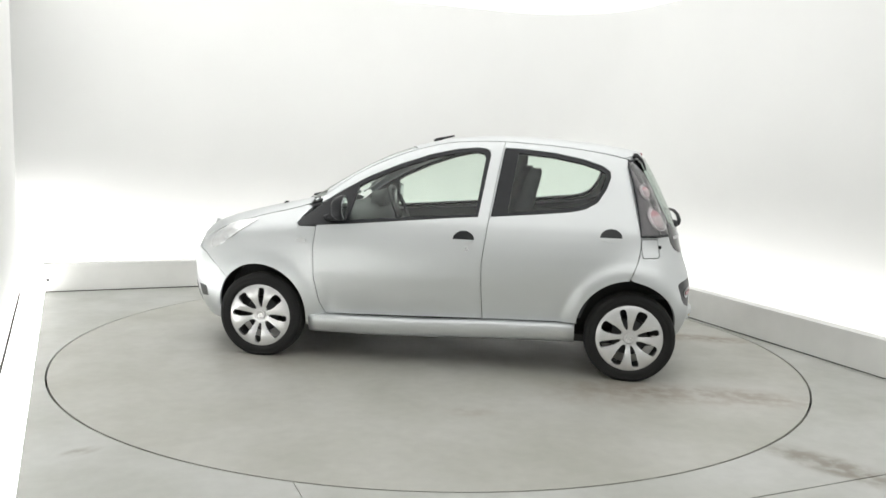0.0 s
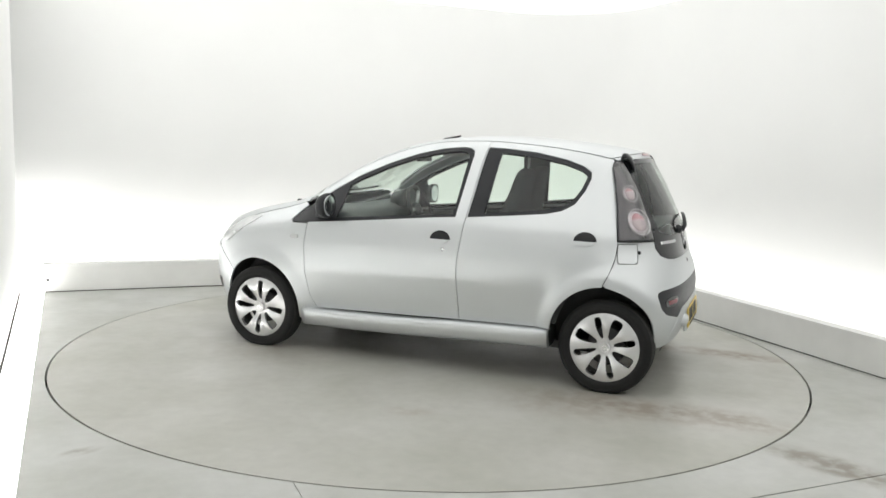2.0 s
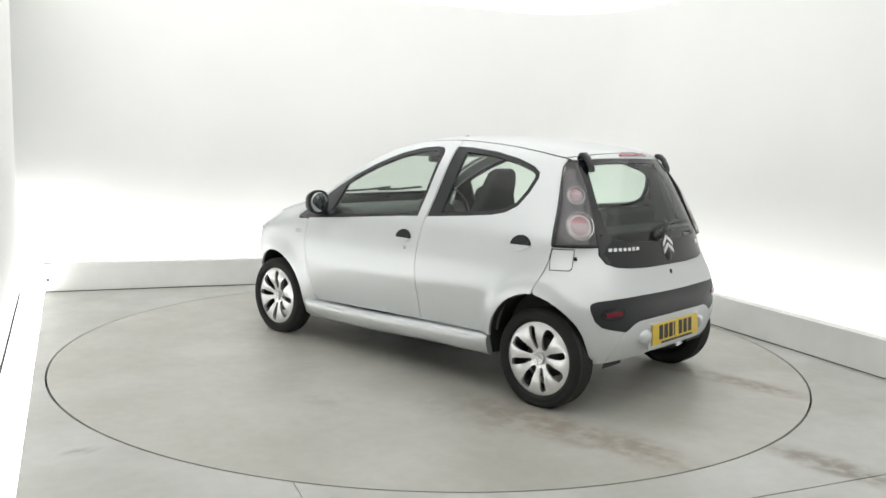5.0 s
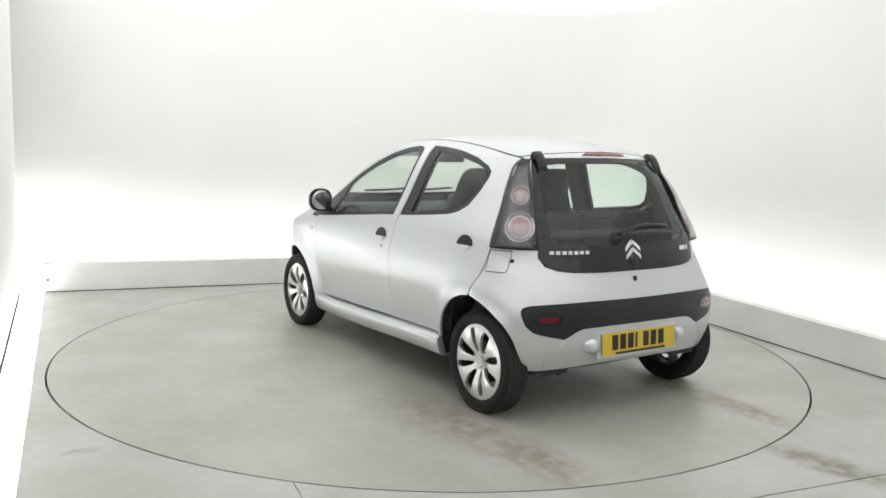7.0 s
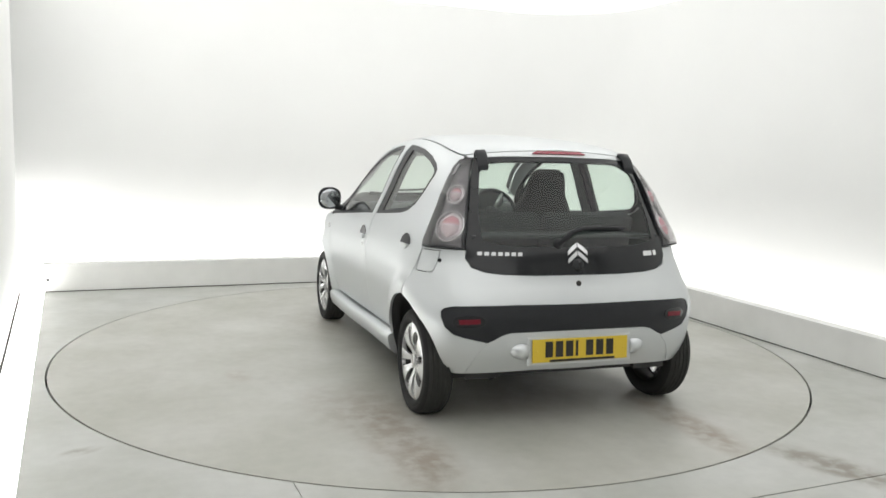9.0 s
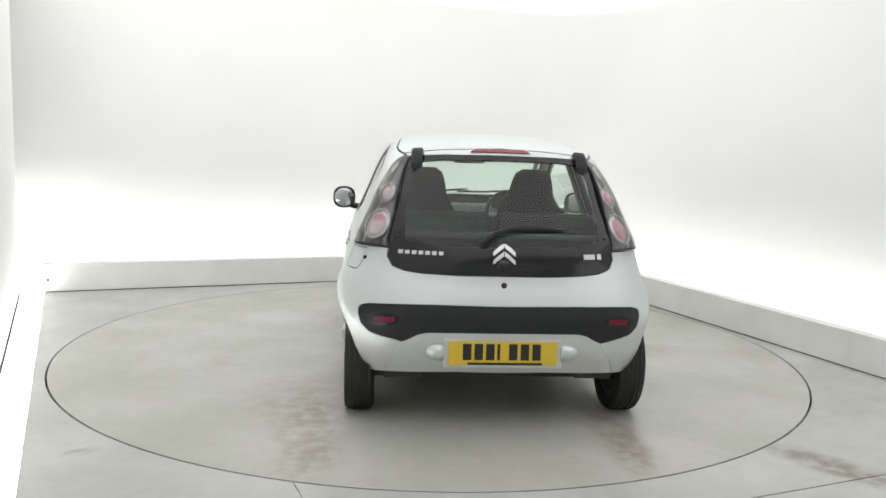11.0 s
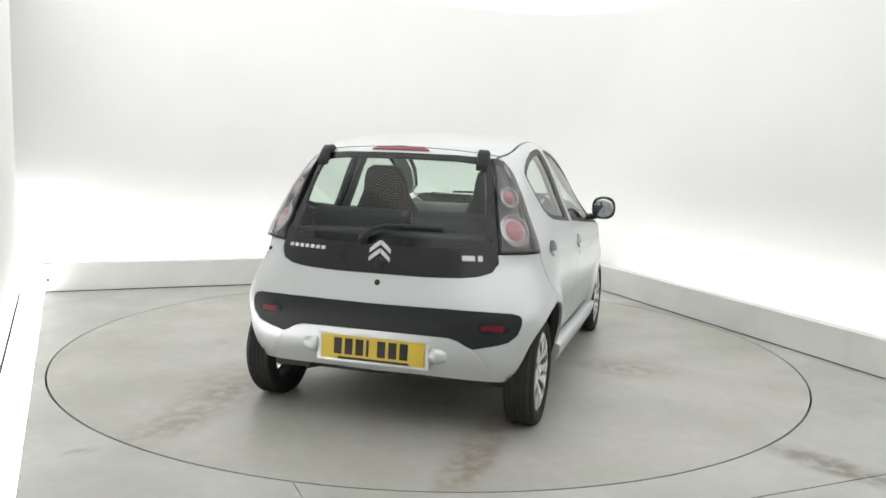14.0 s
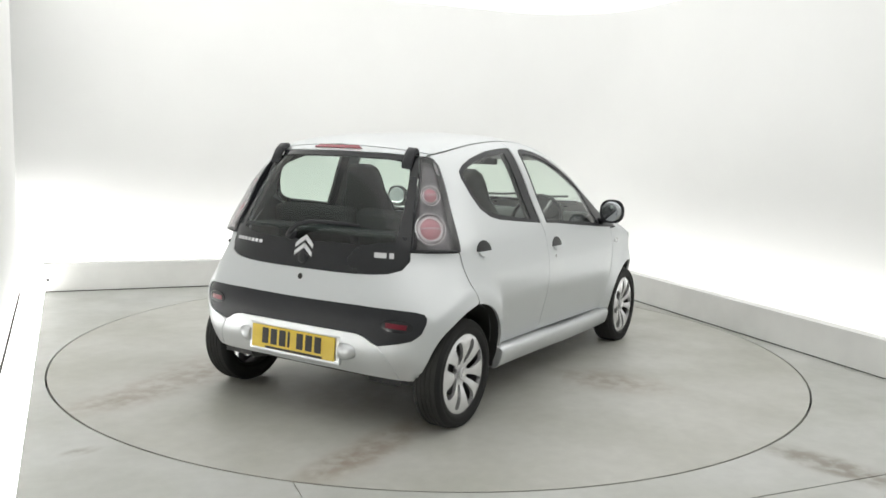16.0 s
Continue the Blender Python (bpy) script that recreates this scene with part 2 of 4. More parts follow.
def resample(poly, step):
    out = []
    for a, b in zip(poly, poly[1:] + poly[:1]):
        d = math.hypot(b[0] - a[0], b[1] - a[1])
        n = max(1, round(d / step))
        out += [(a[0] + (b[0] - a[0]) * i / n, a[1] + (b[1] - a[1]) * i / n) for i in range(n)]
    return out


def rounded(poly, times=2):
    """Cuts the corners of a closed outline."""
    for _ in range(times):
        out = []
        for a, b in zip(poly, poly[1:] + poly[:1]):
            out += [(a[0] * 0.75 + b[0] * 0.25, a[1] * 0.75 + b[1] * 0.25), (a[0] * 0.25 + b[0] * 0.75, a[1] * 0.25 + b[1] * 0.75)]
        poly = out
    return poly


def shrunk(poly, d):
    """The outline moved inwards by d."""
    area = sum(a[0] * b[1] - b[0] * a[1] for a, b in zip(poly, poly[1:] + poly[:1]))
    s, out, n = (1 if area > 0 else -1), [], len(poly)
    for i in range(n):
        a, b, c = (Vector(poly[j % n]) for j in (i - 1, i, i + 1))
        u, v = (b - a).normalized(), (c - b).normalized()
        n1, n2 = Vector((-u.y, u.x)) * s, Vector((-v.y, v.x)) * s
        m = n1 + n2
        m = m / max(0.5, m.dot(m) / 2) if m.length > 1e-6 else n1
        out.append((b.x + m.x * d, b.y + m.y * d))
    return out


def mesh2d(poly, holes=(), step=0.04):
    """Triangulates an outline with holes, with inner points on a grid. Returns points, triangles and rim edges."""
    loops = [resample(list(q), step) for q in (poly, *holes)]
    verts, edges = [], []
    for lp in loops:
        o = len(verts)
        verts += lp
        edges += [(o + i, o + (i + 1) % len(lp)) for i in range(len(lp))]
    x0, x1 = min(v[0] for v in verts), max(v[0] for v in verts)
    y0, y1 = min(v[1] for v in verts), max(v[1] for v in verts)
    rim = np.array(verts)
    for i in range(int((x1 - x0) / step) + 1):
        for j in range(int((y1 - y0) / step) + 1):
            p = (x0 + (i + 0.5 * (j % 2) + 0.3) * step, y0 + (j + 0.4) * step)
            if inside(p, loops[0]) and not any(inside(p, h) for h in loops[1:]) and np.min(np.hypot(rim[:, 0] - p[0], rim[:, 1] - p[1])) > 0.55 * step:
                verts.append(p)
    vo, _, fo, _, _, _ = delaunay_2d_cdt([Vector(v) for v in verts], edges, [], 0, 1e-7)
    tris = []
    for f in fo:
        c = [sum(vo[i][k] for i in f) / 3 for k in (0, 1)]
        (ax, ay), (bx, by), (qx, qy) = (vo[i] for i in f)
        thin = abs((bx - ax) * (qy - ay) - (by - ay) * (qx - ax)) < 0.012 * min(step, 0.04) ** 2
        if not thin and inside(c, loops[0]) and not any(inside(c, h) for h in loops[1:]):
            tris.append(list(f))
    return vo, tris


def skin(poly, lift, holes=(), step=0.04, off=0.0, depth=0.014, centre=(0, 0, 0.75)):
    """A sheet of the body: the outline lifted onto the body's surface, moved out by off, its rim turned inwards by depth."""
    pts, tris = mesh2d(poly, holes, step)
    e = 0.004
    pos, nor = [], []
    for u, v in pts:
        p = Vector(lift(u, v))
        n = (Vector(lift(u + e, v)) - Vector(lift(u - e, v))).cross(Vector(lift(u, v + e)) - Vector(lift(u, v - e)))
        n = n.normalized() if n.length > 1e-9 else (p - Vector(centre)).normalized()
        if n.dot(p - Vector(centre)) < 0:
            n = -n
        pos.append(p + n * off)
        nor.append(n)
    bm = bmesh.new()
    vs = [bm.verts.new(p) for p in pos]
    for t in tris:
        f = bm.faces.new([vs[i] for i in t])
        f.smooth = True
        f.normal_update()
        if f.normal.dot(nor[t[0]]) < 0:
            f.normal_flip()
    if depth:
        idx = {v: i for i, v in enumerate(vs)}
        low = {}
        for ed in [ed for ed in bm.edges if len(ed.link_faces) == 1]:
            face = ed.link_faces[0]
            a, b = ed.verts
            for v in (a, b):
                if v not in low:
                    low[v] = bm.verts.new(v.co - nor[idx[v]] * depth)
            loop = next(lp for lp in face.loops if lp.edge == ed)
            a, b = loop.vert, loop.link_loop_next.vert
            bm.faces.new((b, a, low[a], low[b])).smooth = False
            ed.smooth = False
    return bm

# ---- the booth ----


def placed(ob):
    ob.matrix_world = BOOTH @ ob.matrix_world
    return ob


def sheet(poly, z0, z1, step=5.0):
    """A plate with that outline, from z0 up to z1."""
    pts, tris = mesh2d(poly, (), step)
    bm = bmesh.new()
    vs = [bm.verts.new((x, y, z1)) for x, y in pts]
    for t in tris:
        f = bm.faces.new([vs[i] for i in t])
        f.normal_update()
        if f.normal.z < 0:
            f.normal_flip()
    rim = [ed for ed in bm.edges if len(ed.link_faces) == 1]
    made = bmesh.ops.extrude_edge_only(bm, edges=rim)
    for v in [g for g in made["geom"] if isinstance(g, bmesh.types.BMVert)]:
        v.co.z = z0
    bmesh.ops.recalc_face_normals(bm, faces=bm.faces[:])
    return bm


R = 2.426
SEAM_Y, SEAM_X, CUT = -2.73, -1.41, 0.004


def left_edge(y):
    """The floor's edge along the white strip, a little out of square."""
    return -2.503 - 0.026 * y


def left_wall(y):
    return -2.68 - 0.0325 * y


a0 = math.atan2(-math.sqrt(R * R - SEAM_X * SEAM_X), SEAM_X)
circle = [((R + 0.012) * math.cos(a0 + 0.0008 + (2 * math.pi - 0.0016) * i / 240), (R + 0.012) * math.sin(a0 + 0.0008 + (2 * math.pi - 0.0016) * i / 240)) for i in range(241)]
bay = [(SEAM_X - CUT, SEAM_Y), (left_edge(SEAM_Y), SEAM_Y), (left_edge(BACK), BACK + 0.02), (RIGHT + 0.02, BACK + 0.02), (RIGHT + 0.02, SEAM_Y), (SEAM_X + CUT, SEAM_Y)] + circle
floor = placed(part("floor", sheet(bay, -0.06, 0.0), M_FLOOR))
tagged(floor, "worn pale grey painted concrete floor round the turntable", "floor", kind="structure")
apron = placed(part("floor_apron", sheet([(left_wall(SEAM_Y), SEAM_Y - 0.008), (RIGHT + 2, SEAM_Y - 0.008), (RIGHT + 2, FRONT), (left_wall(FRONT), FRONT)], -0.06, 0.0), M_FLOOR))
tagged(apron, "worn pale grey painted concrete floor before the booth", "floor", kind="structure")
pit = placed(part("floor_pit", box(5.5, 6.0, 0.02, at=pose(0, 0, -0.075)), M_GROOVE))
tagged(pit, "dark joint below the floor plates", "floor", kind="structure")
# white floor strip; its emission stands in for strong light on it
strip = placed(part("glow_strip", sheet([(left_wall(SEAM_Y) + 0.008, SEAM_Y), (left_edge(SEAM_Y) - 0.008, SEAM_Y), (left_edge(3.3) - 0.008, 3.3), (left_wall(3.3) + 0.008, 3.3)], -0.06, 0.0), M_STRIP))
tagged(strip, "white strip along the floor edge with an added glow", "light", kind="structure")

disc = new("turntable")
tagged(disc, "round worn pale grey turntable with brown tyre marks", "turntable")
part("top_plate", sheet([(R * math.cos(2 * math.pi * i / 240), R * math.sin(2 * math.pi * i / 240)) for i in range(240)], -0.03, 0.0), M_DISC, disc, "worn grey painted top plate")
part("edge_ring", sheet([((R - 0.004) * math.cos(2 * math.pi * i / 160), (R - 0.004) * math.sin(2 * math.pi * i / 160)) for i in range(160)], -0.058, -0.031), M_GROOVE, disc, "dark steel edge ring")



def plinth(name, x0, x1, y0, y1, h=0.25):
    bm = box(x1 - x0, y1 - y0, h - 0.007, 0.005, at=pose((x0 + x1) / 2, (y0 + y1) / 2, h / 2 + 0.0035))
    ob = part(name, bm, M_PLINTH)
    # near-black strip in the joint, its colour gives the base shadow line
    part("base_shadow_joint", box(x1 - x0 - 0.016, y1 - y0 - 0.016, 0.008, at=pose((x0 + x1) / 2, (y0 + y1) / 2, 0.0042)), M_GROOVE, ob, "dark joint and base shadow line under the plinth")
    return tagged(placed(ob), "low scuffed pale grey plinth hiding the wall lights", "plinth", kind="structure")


plinth("plinth_back", left_edge(BACK) - 0.004, RIGHT + 0.10, BACK, BACK + 0.10)
plinth("plinth_right", RIGHT, RIGHT + 0.098, FRONT + 3.0, BACK - 0.002)

bolt = placed(part("bolt", dome(0.012, 0.008), M_GROOVE))
bolt.matrix_world = BOOTH @ pose(left_edge(BACK) + 0.03, BACK - 0.0005, 0.11, 90, 0, 0)
tagged(bolt, "small dark bolt head on the plinth's end", "bolt")

# backdrop: one white sheet that turns the corner
path = [(WALL_L - 1.2, BACK + GAP)]
RC = 1.1
cx, cy = RIGHT + GAP - RC, BACK + GAP - RC
path += [(cx + RC * math.sin(radians(a)), cy + RC * math.cos(radians(a))) for a in range(0, 91, 6)]
path += [(RIGHT + GAP, FRONT)]
bm = bmesh.new()
inner = [[bm.verts.new((x, y, z)) for x, y in path] for z in (-0.1, CEIL + 0.02)]
dirs = [((path[min(i + 1, len(path) - 1)][0] - path[max(i - 1, 0)][0]), (path[min(i + 1, len(path) - 1)][1] - path[max(i - 1, 0)][1])) for i in range(len(path))]
outer = []
for z in (-0.1, CEIL + 0.02):
    row = []
    for (x, y), (dx, dy) in zip(path, dirs):
        k = math.hypot(dx, dy)
        row.append(bm.verts.new((x - dy / k * 0.06, y + dx / k * 0.06, z)))
    outer.append(row)
for i in range(len(path) - 1):
    for lo, hi in (inner, outer):
        bm.faces.new((lo[i], lo[i + 1], hi[i + 1], hi[i])).smooth = True
    bm.faces.new((inner[1][i], inner[1][i + 1], outer[1][i + 1], outer[1][i]))
bmesh.ops.recalc_face_normals(bm, faces=bm.faces[:])
backdrop = placed(part("backdrop", bm, M_WALL))
tagged(backdrop, "smooth white studio backdrop with a rounded corner", "backdrop", kind="structure")
trough = placed(part("trough_floor", join(box(7.6, GAP, 0.04, at=pose(0.3, BACK + GAP / 2 + 0.10, -0.08)), box(GAP, 9.5, 0.04, at=pose(RIGHT + GAP / 2 + 0.10, -2.2, -0.082))), M_WALL))
tagged(trough, "white floor of the light trough behind the plinths", "floor", kind="structure")
wl = placed(part("wall_left", sheet([(left_wall(2.62), 2.62), (left_wall(FRONT), FRONT), (left_wall(FRONT) - 0.08, FRONT), (left_wall(2.62) - 0.08, 2.62)], 0.0, CEIL), M_WALL))
skirt = placed(part("baseboard", sheet([(left_wall(2.62) + 0.014, 2.62), (left_wall(-1.5) + 0.014, -1.5), (left_wall(-1.5) - 0.004, -1.5), (left_wall(2.62) - 0.004, 2.62)], 0.001, 0.012), M_GROOVE))
tagged(skirt, "thin dark joint along the foot of the side wall", "baseboard", kind="structure")
tagged(wl, "plain white painted side wall of the booth", "wall", kind="structure")
# unseen wall, added behind the camera for bounce and reflections
wf = placed(part("wall_unseen_front", box(8.0, 0.08, CEIL, at=pose(0.4, FRONT - 0.04, CEIL / 2)), M_WALL))
tagged(wf, "unseen white wall added behind the camera to close the booth", "wall", kind="structure")
wc = placed(part("wall_left_far", box(0.08, 2.0, CEIL, at=pose(WALL_L - 1.24, 2.7, CEIL / 2)), M_WALL))
tagged(wc, "plain white wall closing the light trough", "wall", kind="structure")
ceiling = placed(part("ceiling", box(8.2, BACK + GAP - FRONT + 0.3, 0.05, at=pose(0.3, (BACK + GAP + FRONT) / 2, CEIL + 0.05)), M_WALL))
tagged(ceiling, "white ceiling above the booth", "ceiling", kind="structure")
# the unseen front part is added, to brighten the room behind the camera
soft = placed(part("ceiling_light", box(RIGHT + GAP - WALL_L + 0.02, BACK + GAP + 6.5, 0.03, 0.006, at=pose((RIGHT + GAP + WALL_L) / 2, (BACK + GAP - 6.4) / 2 - 0.02, CEIL)), M_CEIL))
tagged(soft, "large glowing white ceiling diffuser", "light", kind="structure")

# ---- the car: its surface ----
# x forward, y to its left, z up; the origin lies on the ground midway between the axles
def curve(pts):
    pts = sorted(pts); xs = [p[0] for p in pts]; ys = [p[1] for p in pts]
    n = len(xs); d = [(ys[i + 1] - ys[i]) / (xs[i + 1] - xs[i]) for i in range(n - 1)]
    m = [d[0]] + [0 if d[i - 1] * d[i] <= 0 else 2 * d[i - 1] * d[i] / (d[i - 1] + d[i]) for i in range(1, n - 1)] + [d[-1]]
    def f(x):
        if x <= xs[0]: return ys[0]
        if x >= xs[-1]: return ys[-1]
        i = 0
        while x > xs[i + 1]: i += 1
        h = xs[i + 1] - xs[i]; t = (x - xs[i]) / h
        return ((1 + 2 * t) * (1 - t) ** 2 * ys[i] + t * (1 - t) ** 2 * h * m[i] + t * t * (3 - 2 * t) * ys[i + 1] + t * t * (t - 1) * h * m[i + 1])
    return f
TOP = curve([(1.90,.60),(1.86,.66),(1.78,.745),(1.65,.825),(1.45,.895),(1.25,.945),(1.05,.99),(.93,1.03),(.8,1.115),(.6,1.24),(.4,1.342),(.2,1.41),(0,1.448),(-.3,1.468),(-.6,1.46),(-.9,1.438),(-1.1,1.412),(-1.25,1.385),(-1.4,1.36)])
SHO = curve([(1.9,.45),(1.7,.66),(1.4,.77),(1.1,.83),(.8,.88),(.4,.91),(-1.4,.92)])
LOW = curve([(.15,.69),(.22,.735),(.30,.766),(.42,.786),(.52,.798),(.60,.807),(.72,.809),(.82,.798),(.90,.781),(.97,.762)])
UP = curve([(0,1),(.1,.97),(.35,.892),(.6,.82),(.8,.745),(.88,.69),(.94,.60),(.975,.45),(1,0)])
REAR = curve([(.2,-1.47),(.30,-1.53),(.42,-1.567),(.55,-1.568),(.66,-1.545),(.72,-1.523),(.8,-1.505),(.875,-1.487),(1.0,-1.435),(1.1,-1.388),(1.2,-1.338),(1.3,-1.28),(1.38,-1.225),(1.45,-1.15)])
NOSE = curve([(.15,1.76),(.25,1.82),(.4,1.865),(.55,1.87),(.7,1.84),(.85,1.80),(1.2,1.80),(1.5,1.8)])
XR, XF = -0.80, 0.75
TAIL_P = curve([(.55,6.2),(.70,5.0),(.85,3.9),(1.4,3.9)])
TAIL_Q = curve([(.55,3.6),(.70,3.05),(.85,2.5),(1.4,2.5)])
def flare(x, z):
    "swelling of the flanks round the wheels"
    d = math.hypot(x + 1.166, (z - .30) * .95) - .32
    e = math.hypot(x - 1.18, (z - .28) * .95) - .305
    return (.028 / (1 + math.exp((d - .068) / .013)) if d > -.05 else 0) + (.022 / (1 + math.exp((e - .060) / .014)) if e > -.05 else 0)
def ease(a, b, x):
    t = max(0, min(1, (x - a) / (b - a)))
    return t * t * (3 - 2 * t)
def swage(x, z):
    "the doors turn inwards below a line that rises towards the tail"
    d = .587 - .0897 * x - z
    return -.085 * d * d / (d + .02) * ease(-.90, -.76, x) * ease(.79, .72, x) if d > 0 else 0
def sect(x, z):
    "half width before the ends close"
    b, k = SHO(x), 1 - .02 * max(0, min(1, (x - .8) / .8))
    if z <= b: return LOW(z) * k + flare(x, z) + swage(x, z)
    s = (z - b) / max(.02, TOP(x) - b)
    return (LOW(b) * k + flare(x, b)) * UP(min(1, s))
def W(x, z):
    w = sect(x, z)
    if x < XR:
        a = (XR - x) / (XR - REAR(z))
        w *= max(0, 1 - a ** TAIL_P(z)) ** (1 / TAIL_Q(z)) if a < 1 else 0
    if x > XF:
        a = (x - XF) / (NOSE(z) - XF)
        w *= max(0, 1 - a ** 3.2) ** (1 / 2.3) if a < 1 else 0
    return w
def H(x, y):
    "height of the top surface"
    lo, hi = SHO(x) - .25, TOP(x); y = abs(y)
    for _ in range(30):
        m = (lo + hi) / 2
        if W(x, m) > y: lo = m
        else: hi = m
    return lo
def tail(phi, z):
    "point on the tail: phi -90..90 round the car from its right flank to its left"
    a = math.radians(phi); c, s = abs(math.cos(a)), math.sin(a)
    x = XR - (XR - REAR(z)) * c ** (2 / TAIL_P(z))
    return x, math.copysign(sect(x, z) * abs(s) ** (2 / TAIL_Q(z)), s), z
def phi_y(y, z):
    lo, hi = 0, 90
    for _ in range(40):
        m = (lo + hi) / 2
        if tail(m, z)[1] < abs(y): lo = m
        else: hi = m
    return math.copysign(lo, y)
def phi_x(x, z):
    return math.degrees(math.acos(min(1, max(0, (XR - x) / (XR - REAR(z)))) ** (TAIL_P(z) / 2)))


def nose(phi, z):
    """Point on the nose, phi -90..90 from the right flank to the left."""
    a = radians(phi)
    c, s = abs(math.cos(a)), math.sin(a)
    x = XF + (NOSE(z) - XF) * c ** (2 / 3.2)
    return x, math.copysign(sect(x, z) * abs(s) ** (2 / 2.3), s), z


def flank(sign):
    return lambda x, z: (x, sign * W(x, z), z)


def top(x, y):
    return x, y, H(x, y)


def round_tail(u, z):
    return tail(u * 100, z)


def round_nose(u, z):
    return nose(u * 100, z)


def arc(cx, cz, r, a0, a1, n=24):
    return [(cx + r * math.cos(radians(a0 + (a1 - a0) * i / n)), cz + r * math.sin(radians(a0 + (a1 - a0) * i / n))) for i in range(n + 1)]


def both(half):
    """An outline from its left half, from the middle line to the middle line."""
    return half + [(-u, v) for u, v in half[::-1] if abs(u) > 1e-6]


ROOFLINE = curve([(0.86, 1.0), (0.774, 1.065), (0.66, 1.148), (0.545, 1.221), (0.32, 1.322), (0.17, 1.373), (-0.046, 1.417), (-0.33, 1.428), (-0.578, 1.417), (-0.752, 1.402), (-0.957, 1.375), (-1.12, 1.343)])
WINGLINE = curve([(0.86, 1.0), (1.0, 0.955), (1.2, 0.905), (1.4, 0.845), (1.55, 0.78), (1.68, 0.70), (1.80, 0.62)])
HUB_F, HUB_R, HUB_Y = (1.17, 0.263), (-1.172, 0.267), {1.17: 0.785, -1.172: 0.767}
ARCH_F, ARCH_R = (1.18, 0.287, 0.315), (-1.166, 0.303, 0.324)
G = 0.0032

DLO_F = [(0.795, 0.868), (0.557, 0.888), (0.159, 0.927), (-0.091, 0.952), (-0.222, 0.962), (-0.250, 1.17), (-0.273, 1.341), (-0.266, 1.366), (-0.24, 1.381), (-0.188, 1.386), (-0.06, 1.374), (0.113, 1.334), (0.307, 1.266), (0.507, 1.180), (0.668, 1.087), (0.795, 1.005)]
TRI = [(0.90, 0.918), (0.925, 0.878), (0.912, 0.862)]
GLASS_F = [(0.60, 0.908), (0.16, 0.948), (-0.202, 0.98), (-0.242, 1.325), (-0.225, 1.352), (-0.18, 1.362), (-0.06, 1.350), (0.113, 1.310), (0.307, 1.242), (0.5, 1.155), (0.565, 1.118)]
DLO_R = [(-0.298, 0.966), (-0.598, 0.994), (-0.783, 1.014), (-0.872, 1.035), (-0.942, 1.076), (-0.992, 1.154), (-1.018, 1.23), (-1.012, 1.266), (-0.964, 1.298), (-0.852, 1.334), (-0.664, 1.369), (-0.475, 1.386), (-0.356, 1.390)]
GLASS_R = [(-0.40, 0.996)] + shrunk(DLO_R, 0.026)[1:-1] + [(-0.445, 1.362)]

car = new("car")
tagged(car, "small silver five-door hatchback with black plastic trim on a turntable", "car")


